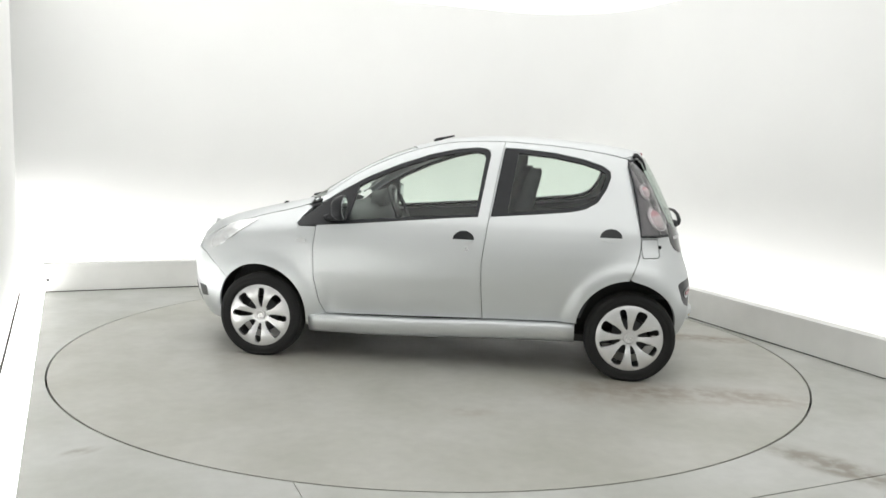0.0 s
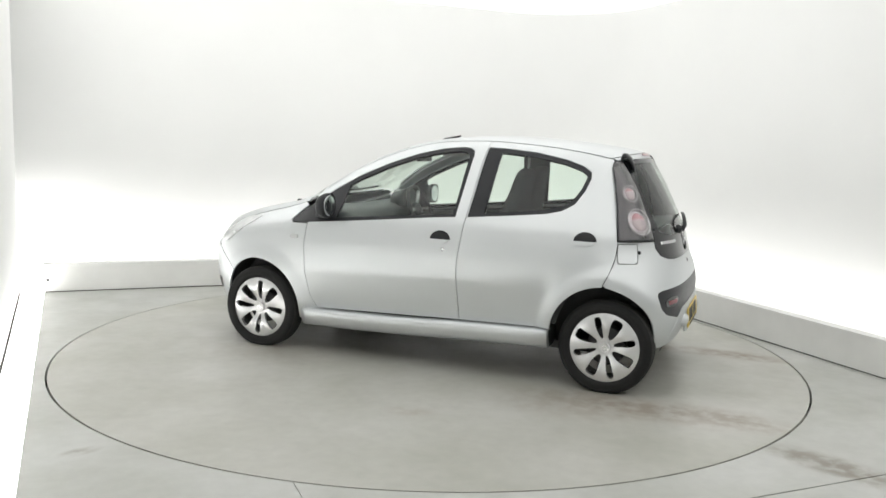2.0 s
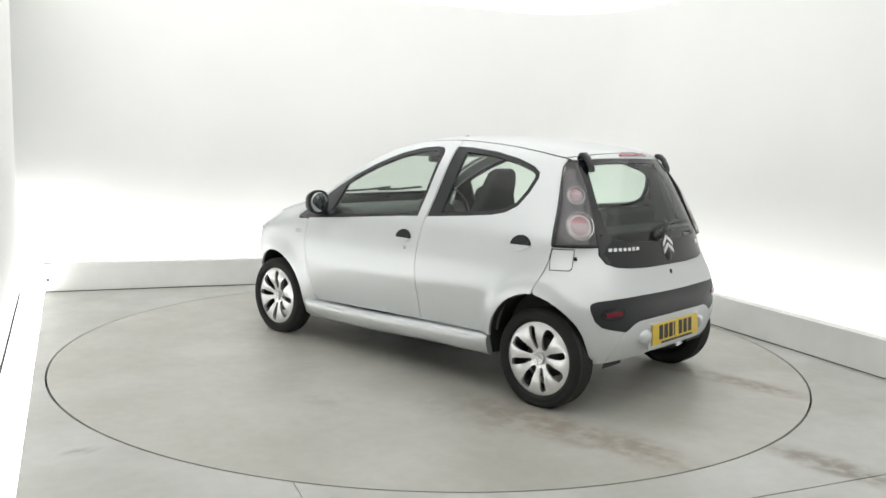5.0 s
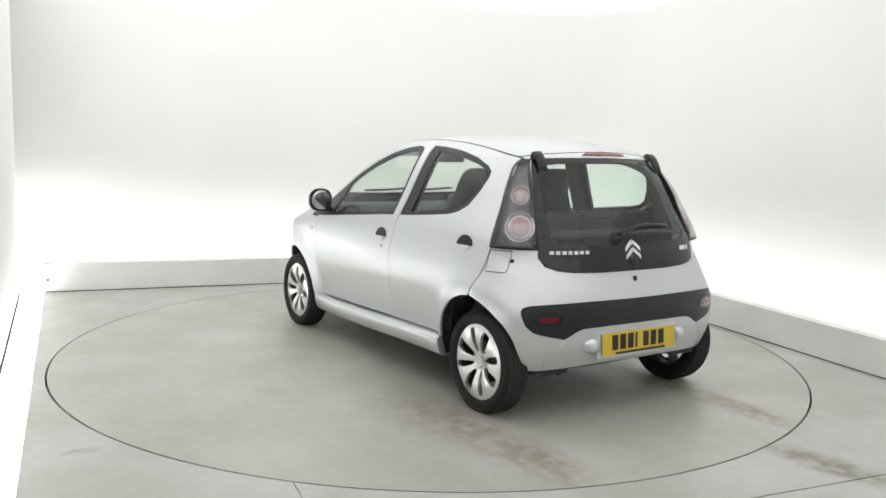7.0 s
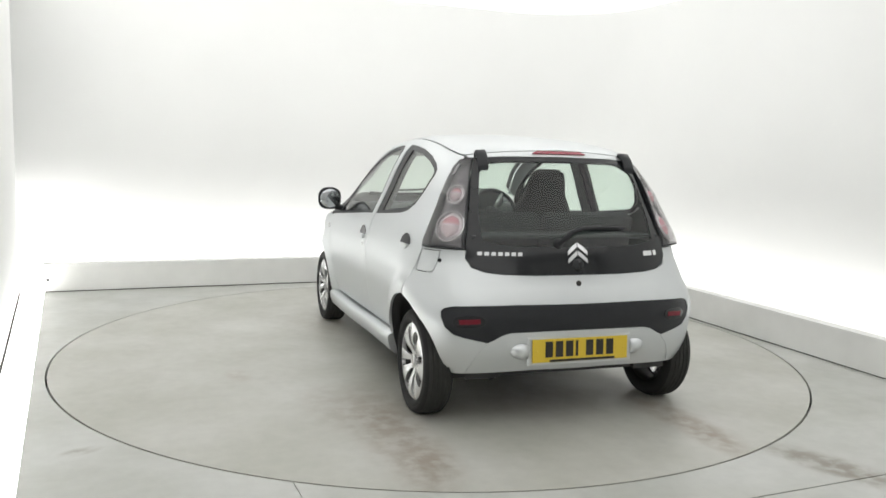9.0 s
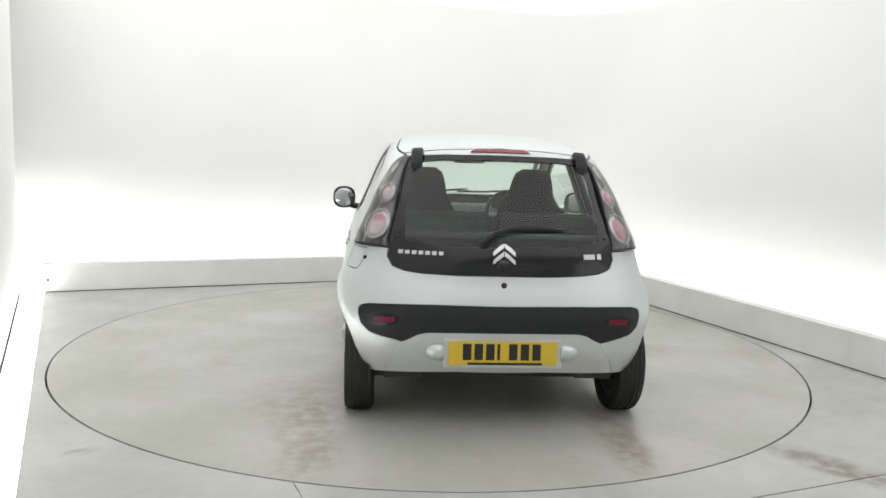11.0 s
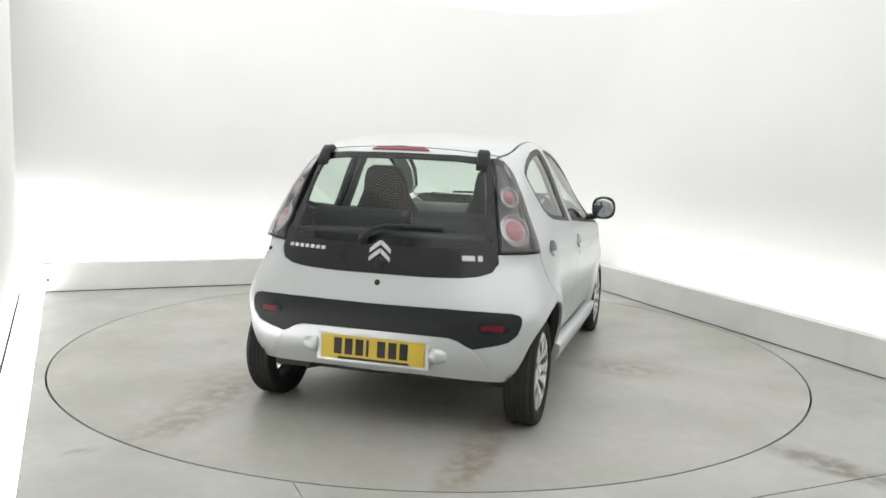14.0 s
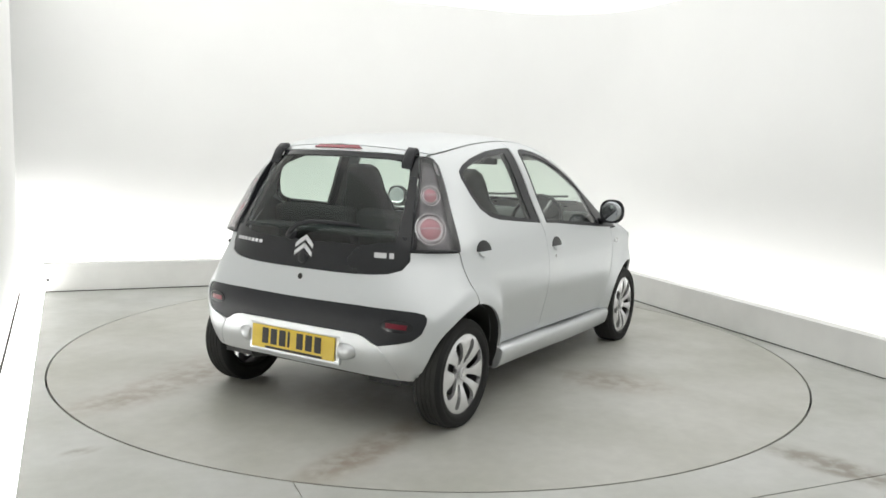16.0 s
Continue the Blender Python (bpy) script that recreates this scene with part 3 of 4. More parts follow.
def side_of_car(s):
    """Doors, wing, glass and small parts of one flank; s is 1 for the left and -1 for the right."""
    lift = flank(s)
    roof_f = [(x, ROOFLINE(x) - G) for x in np.linspace(-0.352, 0.80, 20)]
    front = [(0.735, 0.300), (-0.268, 0.331), (-0.257, 0.544), (-0.255, 0.681), (-0.287, 0.951), (-0.315, 1.17), (-0.346, 1.39)] + roof_f + [(0.80, 1.012)] + DLO_F[::-1] + [(0.797, 0.858), (0.812, 0.731), (0.808, 0.534), (0.775, 0.378)]
    fd = part("front_door", skin(front, lift, step=0.022), M_SILVER, car, "silver front door")
    roof_r = [(x, ROOFLINE(x) - G) for x in np.linspace(-1.115, -0.356, 14)]
    lamp_edge = [(-1.149, 0.632), (-1.179, 0.70), (-1.194, 0.745), (-1.205, 0.79), (-1.210, 0.882), (-1.193, 0.98), (-1.175, 1.076), (-1.148, 1.2), (-1.130, 1.29), (-1.120, 1.322)]
    rear = [(-0.272, 0.331), (-0.852, 0.344)] + arc(*ARCH_R, 8, 87, 16) + lamp_edge + roof_r + [(-0.350, 1.392), (-0.319, 1.17), (-0.291, 0.951), (-0.259, 0.681), (-0.261, 0.544)]
    hole = shrunk(DLO_R, 0.0)
    rd = part("rear_door", skin(rear, lift, [hole], step=0.022), M_SILVER, car, "silver rear door")
    # black frames, panes
    part("window_frame", skin(shrunk(DLO_F[:-1] + [(0.80, 0.998)] + TRI, 0.0015), lift, [GLASS_F], off=-0.003, depth=0.02), M_BLACK, fd, "black window frame with mirror triangle")
    part("window_pane", skin(GLASS_F, lift, off=-0.007, depth=0, step=0.06), M_GLASS, fd, "clear green-tinted glass").visible_shadow = False
    part("window_frame", skin(shrunk(DLO_R, 0.0015), lift, [GLASS_R], off=-0.003, depth=0.02), M_BLACK, rd, "black window frame")
    part("window_pane", skin(GLASS_R, lift, off=-0.007, depth=0, step=0.06), M_GLASS, rd, "clear green-tinted glass").visible_shadow = False
    # handles: a black oval patch painted for the well's shade, silver lever under it
    for door, hx, hz in ((fd, -0.142, 0.838), (rd, -1.030, 0.888)):
        up = [(hx + 0.066 * math.cos(a), hz - 0.014 + 0.053 * math.sin(a)) for a in np.linspace(0, math.pi, 15)]
        part("handle_shade", skin(up, lift, step=0.02, off=0.003, depth=0.008), M_GLOSSBLACK, door, "black patch for the shaded handle recess")
        low = [(hx - 0.055 * math.cos(a), hz - 0.016 - 0.026 * math.sin(a)) for a in np.linspace(0, math.pi, 13)]
        part("door_handle", skin(low, lift, step=0.02, off=0.010, depth=0.012), M_SILVER, door, "silver pull handle")
    lock_at = Vector(lift(-0.165, 0.765))
    part("door_lock", dome(0.012, 0.004), M_CAP, fd).matrix_local = Matrix.Translation(lock_at) @ pose(0, 0, 0, -90 * s, 0, 0)
    # front wing
    wing = [(0.739, 0.30), (0.779, 0.378), (0.812, 0.534), (0.816, 0.731), (0.801, 0.858), (0.914, 0.858), (0.931, 0.877), (0.905, 0.922), (0.862, 0.972)] + [(x, WINGLINE(x) - G) for x in np.linspace(0.90, 1.64, 14)] + [(1.607, 0.63), (1.507, 0.559), (1.428, 0.499)] + arc(*ARCH_F, 42, 180, 28) + [(0.868, 0.22), (0.79, 0.215)]
    part("front_wing", skin(wing, lift), M_SILVER, car, "silver front wing")
    ind = [(0.89 + 0.032 * math.cos(a), 0.77 + 0.016 * math.sin(a)) for a in np.linspace(0, 2 * math.pi, 18)[:-1]]
    part("side_indicator", skin(ind, lift, step=0.02, off=0.006, depth=0.008), M_CLEAR, car, "clear oval side indicator")
    lamp = rounded([(1.57, 0.665), (1.54, 0.77), (1.44, 0.832), (1.32, 0.868), (1.22, 0.880), (1.28, 0.835), (1.38, 0.765), (1.48, 0.695)], 1)
    part("headlamp", skin(lamp, lift, off=0.004, step=0.03, depth=0.02), M_CLEAR, car, "clear almond-shaped headlamp")
    # sill with a step along its top
    sill = loft([[(x, s * (y + k - max(0, x - 0.79) * 0.55), z + dz) for y, z, k in ((0.70, 0.19, 0), (0.765, 0.185, 0), (0.792, 0.205, 0), (0.808, 0.25, 0), (0.812, 0.285, 0), (0.800, 0.300, 0), (0.735, 0.303, 0))]
                 for x, dz in ((0.85, -0.012), (0.79, -0.005), (0.5, -0.003), (0.1, 0.006), (-0.3, 0.024), (-0.70, 0.034), (-0.84, 0.036))])
    part("sill", sill, M_SILVER, car, "silver sill below the doors")
    # inside: door cards, wheel arch liners
    card_f = [(0.78, 0.30), (-0.24, 0.33), (-0.22, 0.958), (0.16, 0.925), (0.56, 0.884), (0.78, 0.86)]
    part("door_card", skin(card_f, lift, off=-0.055, depth=0.0, step=0.08), M_TRIM, fd, "dark grey door lining")
    card_r = [(-0.28, 0.33), (-0.86, 0.36), (-0.95, 0.55), (-1.10, 0.62), (-1.16, 0.9), (-1.05, 1.09), (-0.96, 1.06), (-0.87, 1.03), (-0.6, 0.99), (-0.28, 0.96)]
    part("door_card", skin(card_r, lift, off=-0.055, depth=0.0, step=0.08), M_TRIM, rd, "dark grey door lining")
    quarter = [(-1.00, 1.10), (-1.17, 0.9), (-1.14, 1.12), (-1.10, 1.32), (-0.97, 1.35), (-0.985, 1.31), (-1.035, 1.27), (-1.04, 1.22)]
    part("pillar_trim", skin(quarter, lift, off=-0.045, depth=0.0, step=0.06), M_TRIM, car)
    bpil = [(-0.235, 0.95), (-0.37, 0.97), (-0.41, 1.38), (-0.31, 1.39)]
    part("pillar_trim", skin(bpil, lift, off=-0.05, depth=0.0, step=0.06), M_TRIM, car)
    for cx, cz, r in (ARCH_F, ARCH_R):
        bm = bmesh.new()
        pts = [(x if x > -1.166 else -1.166 + (x + 1.166) * 0.915, z) for x, z in arc(cx, cz, r + 0.002, -12, 192, 40)]
        rows = [[bm.verts.new((x, s * (W(x, max(z, 0.26)) - d), z)) for x, z in pts] for d in (0.20, 0.10, 0.012)]
        for a, b in zip(rows, rows[1:]):
            for i in range(len(pts) - 1):
                bm.faces.new((a[i], a[i + 1], b[i + 1], b[i])).smooth = True
        bm.faces.new(rows[0])
        part("arch_liner", bm, M_STEEL, car, "black wheel arch lining")
    # mirror
    mirror = part("door_mirror", loft([oval(0.675, s * 0.862, 0.985, 0.02, 0.02, axis="X"), oval(0.668, s * 0.862, 0.985, 0.052, 0.046, axis="X"), oval(0.648, s * 0.862, 0.987, 0.073, 0.068, axis="X"), oval(0.615, s * 0.862, 0.99, 0.081, 0.079, axis="X"), oval(0.595, s * 0.862, 0.99, 0.080, 0.078, axis="X")]), M_BLACK, fd, "black plastic door mirror")
    part("mirror_glass", dome(0.066, 0.009, 1.06, 8), M_MIRROR, mirror, "convex mirror glass").matrix_local = pose(0.5945, s * 0.862, 0.99, 0, -90, 0)
    part("mirror_foot", loft([oval(0.70, s * 0.74, 0.915, 0.07, 0.022, axis="Y"), oval(0.68, s * 0.80, 0.925, 0.05, 0.022, axis="Y"), oval(0.66, s * 0.83, 0.935, 0.035, 0.02, axis="Y")]), M_BLACK, mirror)


for s in (1, -1):
    side_of_car(s)

# ---- roof, windscreen, bonnet ----
HEAD_TOP = [(p, 1.386 - 0.036 * (p / 61) ** 2) for p in np.linspace(0, 61, 14)]
edge_tail = [tail(p, z)[:2] for p, z in HEAD_TOP]
XS = 0.30
side_line = [(x, W(x, ROOFLINE(x)) - G) for x in np.linspace(-1.08, XS - 0.12, 18)]
half = [(x + G, y) for x, y in edge_tail] + side_line + [(XS - 0.09, 0.50), (XS - 0.03, 0.35), (XS, 0.15), (XS + 0.005, 0.0)]


def mirrored(points):
    return points + [(x, -y) for x, y in points[::-1] if abs(y) > 1e-6]


roof = part("roof", skin(mirrored(half), top), M_SILVER, car, "silver roof panel")
part("headliner", skin(shrunk(mirrored(half), 0.03), top, off=-0.035, depth=0, step=0.08), M_LINER, car, "pale grey headlining")
antenna = join(tube([(0.185, 0, 1.408), (0.16, 0, 1.426), (0.13, 0, 1.439), (0.05, 0, 1.458)], [0.022, 0.018, 0.009, 0.006]))
part("antenna", antenna, M_BLACK, roof, "short black aerial")
# windscreen and its pillars
SCREEN = [(0.945, 0.0), (0.94, 0.25), (0.915, 0.45), (0.86, 0.60)]
pil = [(x, W(x, ROOFLINE(x)) - 0.035) for x in np.linspace(0.78, XS - 0.05, 10)]
scr = SCREEN + [(0.80, 0.635)] + pil + [(XS - 0.08, 0.48), (XS - 0.02, 0.34), (XS + 0.005, 0.15), (XS + 0.01, 0.0)]
part("windscreen", skin(mirrored(scr), top, off=-0.003, depth=0, step=0.06), M_GLASS, car, "clear laminated windscreen").visible_shadow = False
for s in (1, -1):
    outer = [(x, s * (W(x, ROOFLINE(x)) - G)) for x in np.linspace(0.855, XS - 0.115, 14)]
    inner = [(x, s * (y - 0.002 + 0.004)) for x, y in ([(0.80, 0.635)] + pil)]
    part("pillar", skin(outer + inner[::-1] + [(0.86, s * 0.605)], top, step=0.03), M_SILVER, car, "silver windscreen pillar")
bon = [(0.955, 0.0), (0.95, 0.25), (0.925, 0.45), (0.872, 0.60)] + [(x, W(x, WINGLINE(x)) - G) for x in np.linspace(0.885, 1.66, 16)] + [(1.76, 0.32), (1.785, 0.15), (1.79, 0)]
bonnet = part("bonnet", skin(mirrored(bon), top), M_SILVER, car, "silver bonnet")
part("scuttle", skin(mirrored([(0.958, 0.0), (0.953, 0.25), (0.932, 0.42), (0.912, 0.50), (0.895, 0.50), (0.916, 0.418), (0.937, 0.248), (0.942, 0.0)]), top, off=-0.012, step=0.04), M_BLACK, car, "black scuttle strip")
for y0, y1 in ((0.34, -0.08), (0.0, -0.42)):
    pts = [(0.965 - 0.03 * abs(t - 0.5) - 0.05 * t, y0 + (y1 - y0) * t) for t in np.linspace(0, 1, 9)]
    part("wiper", tube([(x, y, H(x, y) + 0.012) for x, y in pts], 0.008), M_BLACK, car, "black windscreen wiper")
for s in (1, -1):
    part("washer_jet", loft([oval(1.17, s * 0.3, H(1.17, 0.3) - 0.003, 0.02, 0.012), oval(1.16, s * 0.3, H(1.16, 0.3) + 0.012, 0.012, 0.009)]), M_BLACK, bonnet)

# ---- front bumper ----


def nose_u(x, z):
    return math.degrees(math.acos(min(1, max(0, (x - XF) / (NOSE(z) - XF))) ** (3.2 / 2))) / 100


fb = [(0.0, 0.70), (0.2, 0.69), (0.32, 0.67), (nose_u(1.61, 0.63), 0.628), (nose_u(1.51, 0.555), 0.556), (nose_u(1.43, 0.495), 0.497)] + [(nose_u(x, z), z) for x, z in arc(*ARCH_F, 41, 0, 10)] + [(nose_u(1.49, 0.18), 0.18), (0.35, 0.175), (0.0, 0.175)]
part("front_bumper", skin(both(fb), round_nose), M_SILVER, car, "silver front bumper")
part("nose_panel", skin(both([(0.0, 0.80), (0.2, 0.78), (0.40, 0.74), (0.50, 0.70), (0.52, 0.52), (0.0, 0.50)]), round_nose, off=-0.012), M_SILVER, car, "silver front panel")
part("grille", skin(both([(0.0, 0.40), (0.2, 0.40), (0.28, 0.36), (0.26, 0.26), (0.0, 0.24)]), round_nose, off=0.004), M_BLACK, car, "black lower grille")
for s in (1, -1):
    part("fog_cover", skin([(s * 0.38, 0.40), (s * 0.47, 0.40), (s * 0.47, 0.33), (s * 0.38, 0.32)], round_nose, off=0.001, step=0.03), M_BLACK, car)

# ---- tail ----
LAMP = [(0.423, 0.884), (0.55, 0.882), (0.690, 0.882), (0.680, 0.98), (0.668, 1.076), (0.654, 1.2), (0.640, 1.29), (0.618, 1.322), (0.565, 1.334), (0.524, 1.334), (0.509, 1.285), (0.484, 1.2), (0.459, 1.085), (0.438, 0.98)]
def yz(y, z):
    return phi_y(y, z) / 100, z


INSERT = [yz(y, z) if y else (0.0, z) for y, z in ((0, 0.622), (0.2, 0.624), (0.358, 0.625), (0.55, 0.621), (0.665, 0.614), (0.70, 0.604), (0.714, 0.588), (0.716, 0.562), (0.70, 0.512), (0.66, 0.476), (0.60, 0.459), (0.54, 0.447), (0.498, 0.437), (0.465, 0.451), (0.425, 0.474), (0.38, 0.486), (0.205, 0.488), (0, 0.488))]
GLASS = [(0.0, 0.766), yz(0.227, 0.766), yz(0.402, 0.771), yz(0.49, 0.780), yz(0.548, 0.800), yz(0.572, 0.84), (0.418, 0.884), (0.433, 0.98), (0.454, 1.085), (0.479, 1.2), (0.503, 1.285), (0.517, 1.336), (0.30, 1.345), (0.0, 1.349)]
FLAP = [(0.578, 0.786), (0.588, 0.768), (0.607, 0.760), (0.718, 0.759), (0.697, 0.82), (0.684, 0.872), (0.557, 0.872), (0.563, 0.83)]


def tail_u(x, z):
    return phi_x(x, z) / 100


def on_tail(u, z, off=0.0, roll=0):
    """A frame on the tail's surface: local x to the car's left, z outwards."""
    p, e = Vector(round_tail(u, z)), 0.004
    du, dz = (Vector(round_tail(u + e, z)) - Vector(round_tail(u - e, z))).normalized(), (Vector(round_tail(u, z + e)) - Vector(round_tail(u, z - e))).normalized()
    n = du.cross(dz).normalized()
    if n.dot(p - Vector((0, 0, 0.75))) < 0:
        n = -n
    ux = du
    uy = n.cross(ux).normalized()
    m = Matrix((ux, uy, n)).transposed().to_4x4()
    m.translation = p + n * off
    return m @ pose(0, 0, 0, 0, 0, roll)


def set_on(ob, m):
    ob.matrix_local = m
    return ob


shut = curve([(0.63, -1.1535), (0.70, -1.183), (0.79, -1.209), (0.878, -1.214)])
edge = [(tail_u(shut(z), z), z) for z in np.linspace(0.878, 0.64, 12)]
ARCH_EDGE = curve([(0.27, -1.432), (0.33, -1.442), (0.40, -1.437), (0.48, -1.408), (0.55, -1.345), (0.60, -1.26), (0.628, -1.165)])
arch = [(tail_u(ARCH_EDGE(z), z), z) for z in (0.627, 0.622, 0.614, 0.60, 0.582, 0.56, 0.535, 0.51, 0.48, 0.45, 0.42, 0.385, 0.35, 0.31)]
low = [(tail_u(-1.432, 0.28), 0.275), yz(0.62, 0.268), yz(0.45, 0.276), yz(0.21, 0.282), (0.0, 0.278)]
body_half = [(0.0, 0.762), yz(0.228, 0.762), yz(0.403, 0.767), yz(0.493, 0.776), yz(0.554, 0.797), yz(0.578, 0.84), (0.422, 0.879), (0.55, 0.878)] + edge + arch + low
insert = both(INSERT)
rear = part("rear_panel", skin(both(body_half), round_tail, [insert] + [[(s * u, v) for u, v in FLAP] for s in (1,)], step=0.035), M_SILVER, car, "silver tail and rear bumper")
bp = part("bumper_insert", skin(shrunk(insert, 0.001), round_tail, off=-0.004, step=0.035), M_BLACK, rear, "black plastic bumper strip")
set_on(part("flap_stop", dome(0.011, 0.012, 1, 4, 12), M_BLACK, rear, "small black rubber stop"), on_tail(0.556, 0.822, 0.0))
part("fuel_flap", skin(shrunk(FLAP, 0.0045), round_tail, step=0.012), M_SILVER, rear, "silver fuel filler flap")
for s in (1, -1):
    ref = [(s * yz(0.538, 0.55)[0], 0.558), (s * yz(0.536, 0.55)[0], 0.534), (s * yz(0.632, 0.54)[0], 0.529), (s * yz(0.638, 0.54)[0], 0.552)]
    well = [(s * yz(0.515, 0.55)[0], 0.576), (s * yz(0.515, 0.55)[0], 0.516), (s * yz(0.662, 0.54)[0], 0.512), (s * yz(0.662, 0.54)[0], 0.570)]
    part("reflector_frame", skin(rounded(well), round_tail, off=0.000, step=0.02), M_GLOSSBLACK, bp, "dark reflector frame")
    part("reflector", skin(ref, round_tail, off=0.002, step=0.02), M_REFLECT, bp, "red reflector")

glass_out = both(GLASS)
glass_in = both([(0.0, 0.90), (0.22, 0.905), (0.345, 0.93), (0.37, 0.99), (0.40, 1.085), (0.425, 1.2), (0.44, 1.27), (0.42, 1.312), (0.30, 1.322), (0.0, 1.326)])
gate = part("tailgate", skin(glass_out, round_tail, [glass_in], off=0.002, step=0.035), M_GLOSSBLACK, car, "glossy black glass tailgate border")
part("rear_window", skin(glass_in, round_tail, off=0.001, depth=0, step=0.06), M_REARGLASS, gate, "tinted rear window glass").visible_shadow = False
head = [(p / 100, z - G) for p, z in HEAD_TOP] + [(0.56, 1.3365), (0.505, 1.3405), (0.30, 1.3495), (0.0, 1.3535)]
header = part("roof_lip", skin(both(head), round_tail, step=0.03), M_SILVER, roof, "silver rear lip of the roof")


stop = [(0.155, 1.3655), (0.155, 1.3785), (-0.155, 1.3785), (-0.155, 1.3655)]
part("brake_light", skin(stop, round_tail, off=0.007, step=0.03, depth=0.012), M_RED, header, "red high brake light")
for s in (1, -1):
    cover = loft([[(x, s * (y + dy), z + dz) for dy, dz in ((-0.028, -0.014), (0.028, -0.018), (0.030, 0.000), (0.022, 0.010), (-0.022, 0.013), (-0.030, 0.004))]
                  for x, y, z in ((-1.150, 0.425, 1.350), (-1.158, 0.426, 1.368), (-1.178, 0.428, 1.368), (-1.205, 0.430, 1.345), (-1.224, 0.432, 1.312), (-1.234, 0.432, 1.290))])
    part("hinge_cover", cover, M_BLACK, gate, "black tailgate hinge cover")

LAMP_MID = curve([(0.88, 0.556), (1.085, 0.565), (1.29, 0.575), (1.334, 0.58)])


def lamp_skin(u, z):
    """The lamp's face, which stands out of the car's corner."""
    p = on_tail(u, z)
    k = max(0, 1 - ((abs(u) - LAMP_MID(z)) / 0.135) ** 2) * max(0, min(1, (1.36 - z) / 0.22))
    return p @ Vector((0, 0, 0.036 * k))


def on_lamp(u, z, off):
    m = on_tail(u, z)
    m.translation = Vector(lamp_skin(u, z)) + m.to_3x3() @ Vector((0, 0, off))
    return m


for s in (1, -1):
    outline = [(s * u, v) for u, v in LAMP]
    lens = part("tail_lamp", skin(outline, lamp_skin, off=-0.030, step=0.03, depth=0.01), M_LAMPBODY, car, "smoked triangular tail lamp")
    part("lamp_edge", skin(outline, lamp_skin, [shrunk(outline, 0.008)], off=0.001, step=0.03, depth=0.034), M_BLACK, lens, "black lamp border")
    part("lamp_cover", skin(shrunk(outline, 0.007), lamp_skin, off=0.003, step=0.025, depth=0.0), M_SMOKE, lens, "clear smoked lamp cover").visible_shadow = False
    for u, z, r in ((0.553, 1.142, 0.048), (0.530, 0.985, 0.074)):
        m = on_lamp(s * u, z, -0.030)
        ring = tube([(r * math.cos(a), r * 1.12 * math.sin(a), 0.012) for a in np.linspace(0, 2 * math.pi, 33)[:-1]], 0.0032, closed=True)
        set_on(part("lamp_ring", ring, M_CAP, lens, "bright lamp ring"), m)
        set_on(part("lamp_bowl", dome(r * 0.96, 0.014, 1.12), M_BOWL, lens, "dull silver reflector bowl"), m)
        set_on(part("lamp_lens", dome(r * 0.74, 0.026, 1.12), M_PINK if s > 0 else M_ROSE, lens, "round lens, red above and clear below" if s > 0 else "round rose red lens"), m)
        # pale bar stands in for the line of highlight across the lens
        bar = tube([(-r * 0.70, 0, 0.012), (-r * 0.36, 0, 0.0240), (0, 0, 0.0275), (r * 0.36, 0, 0.0240), (r * 0.70, 0, 0.012)], 0.0022, 6)
        set_on(part("lens_highlight", bar, M_CLEAR, lens, "thin pale bar for the highlight across the lens"), m)

# badges, wiper and lock on the tailgate
chevron = []
for dz in (0.0, -0.040):
    for s in (1, -1):
        pts = [(s * 0.001, 0.0), (s * 0.055, -0.042), (s * 0.055, -0.062), (s * 0.001, -0.022)]
        chevron.append([(u, 0.923 + dz + v) for u, v in pts])
for c in chevron:
    poly = [(phi_y(y, z) / 100 if abs(y) > 0.003 else y * 0.4, z) for y, z in c]
    part("badge", skin(poly, round_tail, off=0.008, step=0.03, depth=0.006), M_BADGE, gate, "silver emblem bar")


def bars(name, y0, y1, z, h, n, gap, label):
    w = (y1 - y0) / n
    for i in range(n):
        a, b = y0 + w * i + gap / 2, y0 + w * (i + 1) - gap / 2
        poly = [(phi_y(a, z) / 100, z - h / 2), (phi_y(b, z) / 100, z - h / 2), (phi_y(b, z) / 100, z + h / 2), (phi_y(a, z) / 100, z + h / 2)]
        part(name, skin(poly, round_tail, off=0.006, step=0.03, depth=0.004), M_BADGE, gate, label)


bars("name_bar", 0.295, 0.525, 0.867, 0.017, 7, 0.011, "silver name bar")
bars("model_bar", -0.470, -0.405, 0.860, 0.024, 1, 0.006, "silver model bar")
bars("model_bar", -0.505, -0.478, 0.860, 0.026, 1, 0.006, "narrow silver model bar")
arm = [(0.05, 0.918), (0.035, 0.945), (0.017, 0.978), (-0.01, 0.997), (-0.06, 1.0), (-0.13, 0.997), (-0.19, 0.993)]
part("rear_wiper", tube([Vector(round_tail(u, z)) + Vector((-d, 0, 0)) for (u, z), d in zip(arm, (0.022, 0.044, 0.050, 0.044, 0.034, 0.026, 0.020))], [0.015, 0.014, 0.012, 0.011, 0.010, 0.009, 0.007]), M_BLACK, gate, "black rear wiper arm")
set_on(part("wiper_boss", dome(0.028, 0.024), M_BLACK, gate), on_tail(0.045, 0.92, 0.0))
set_on(part("wiper_cap", dome(0.034, 0.012), M_GLOSSBLACK, gate), on_tail(0.0, 0.815, 0.002))
set_on(part("boot_lock", dome(0.015, 0.004), M_INK, rear, "black round boot lock"), on_tail(0.0, 0.721, 0.001))

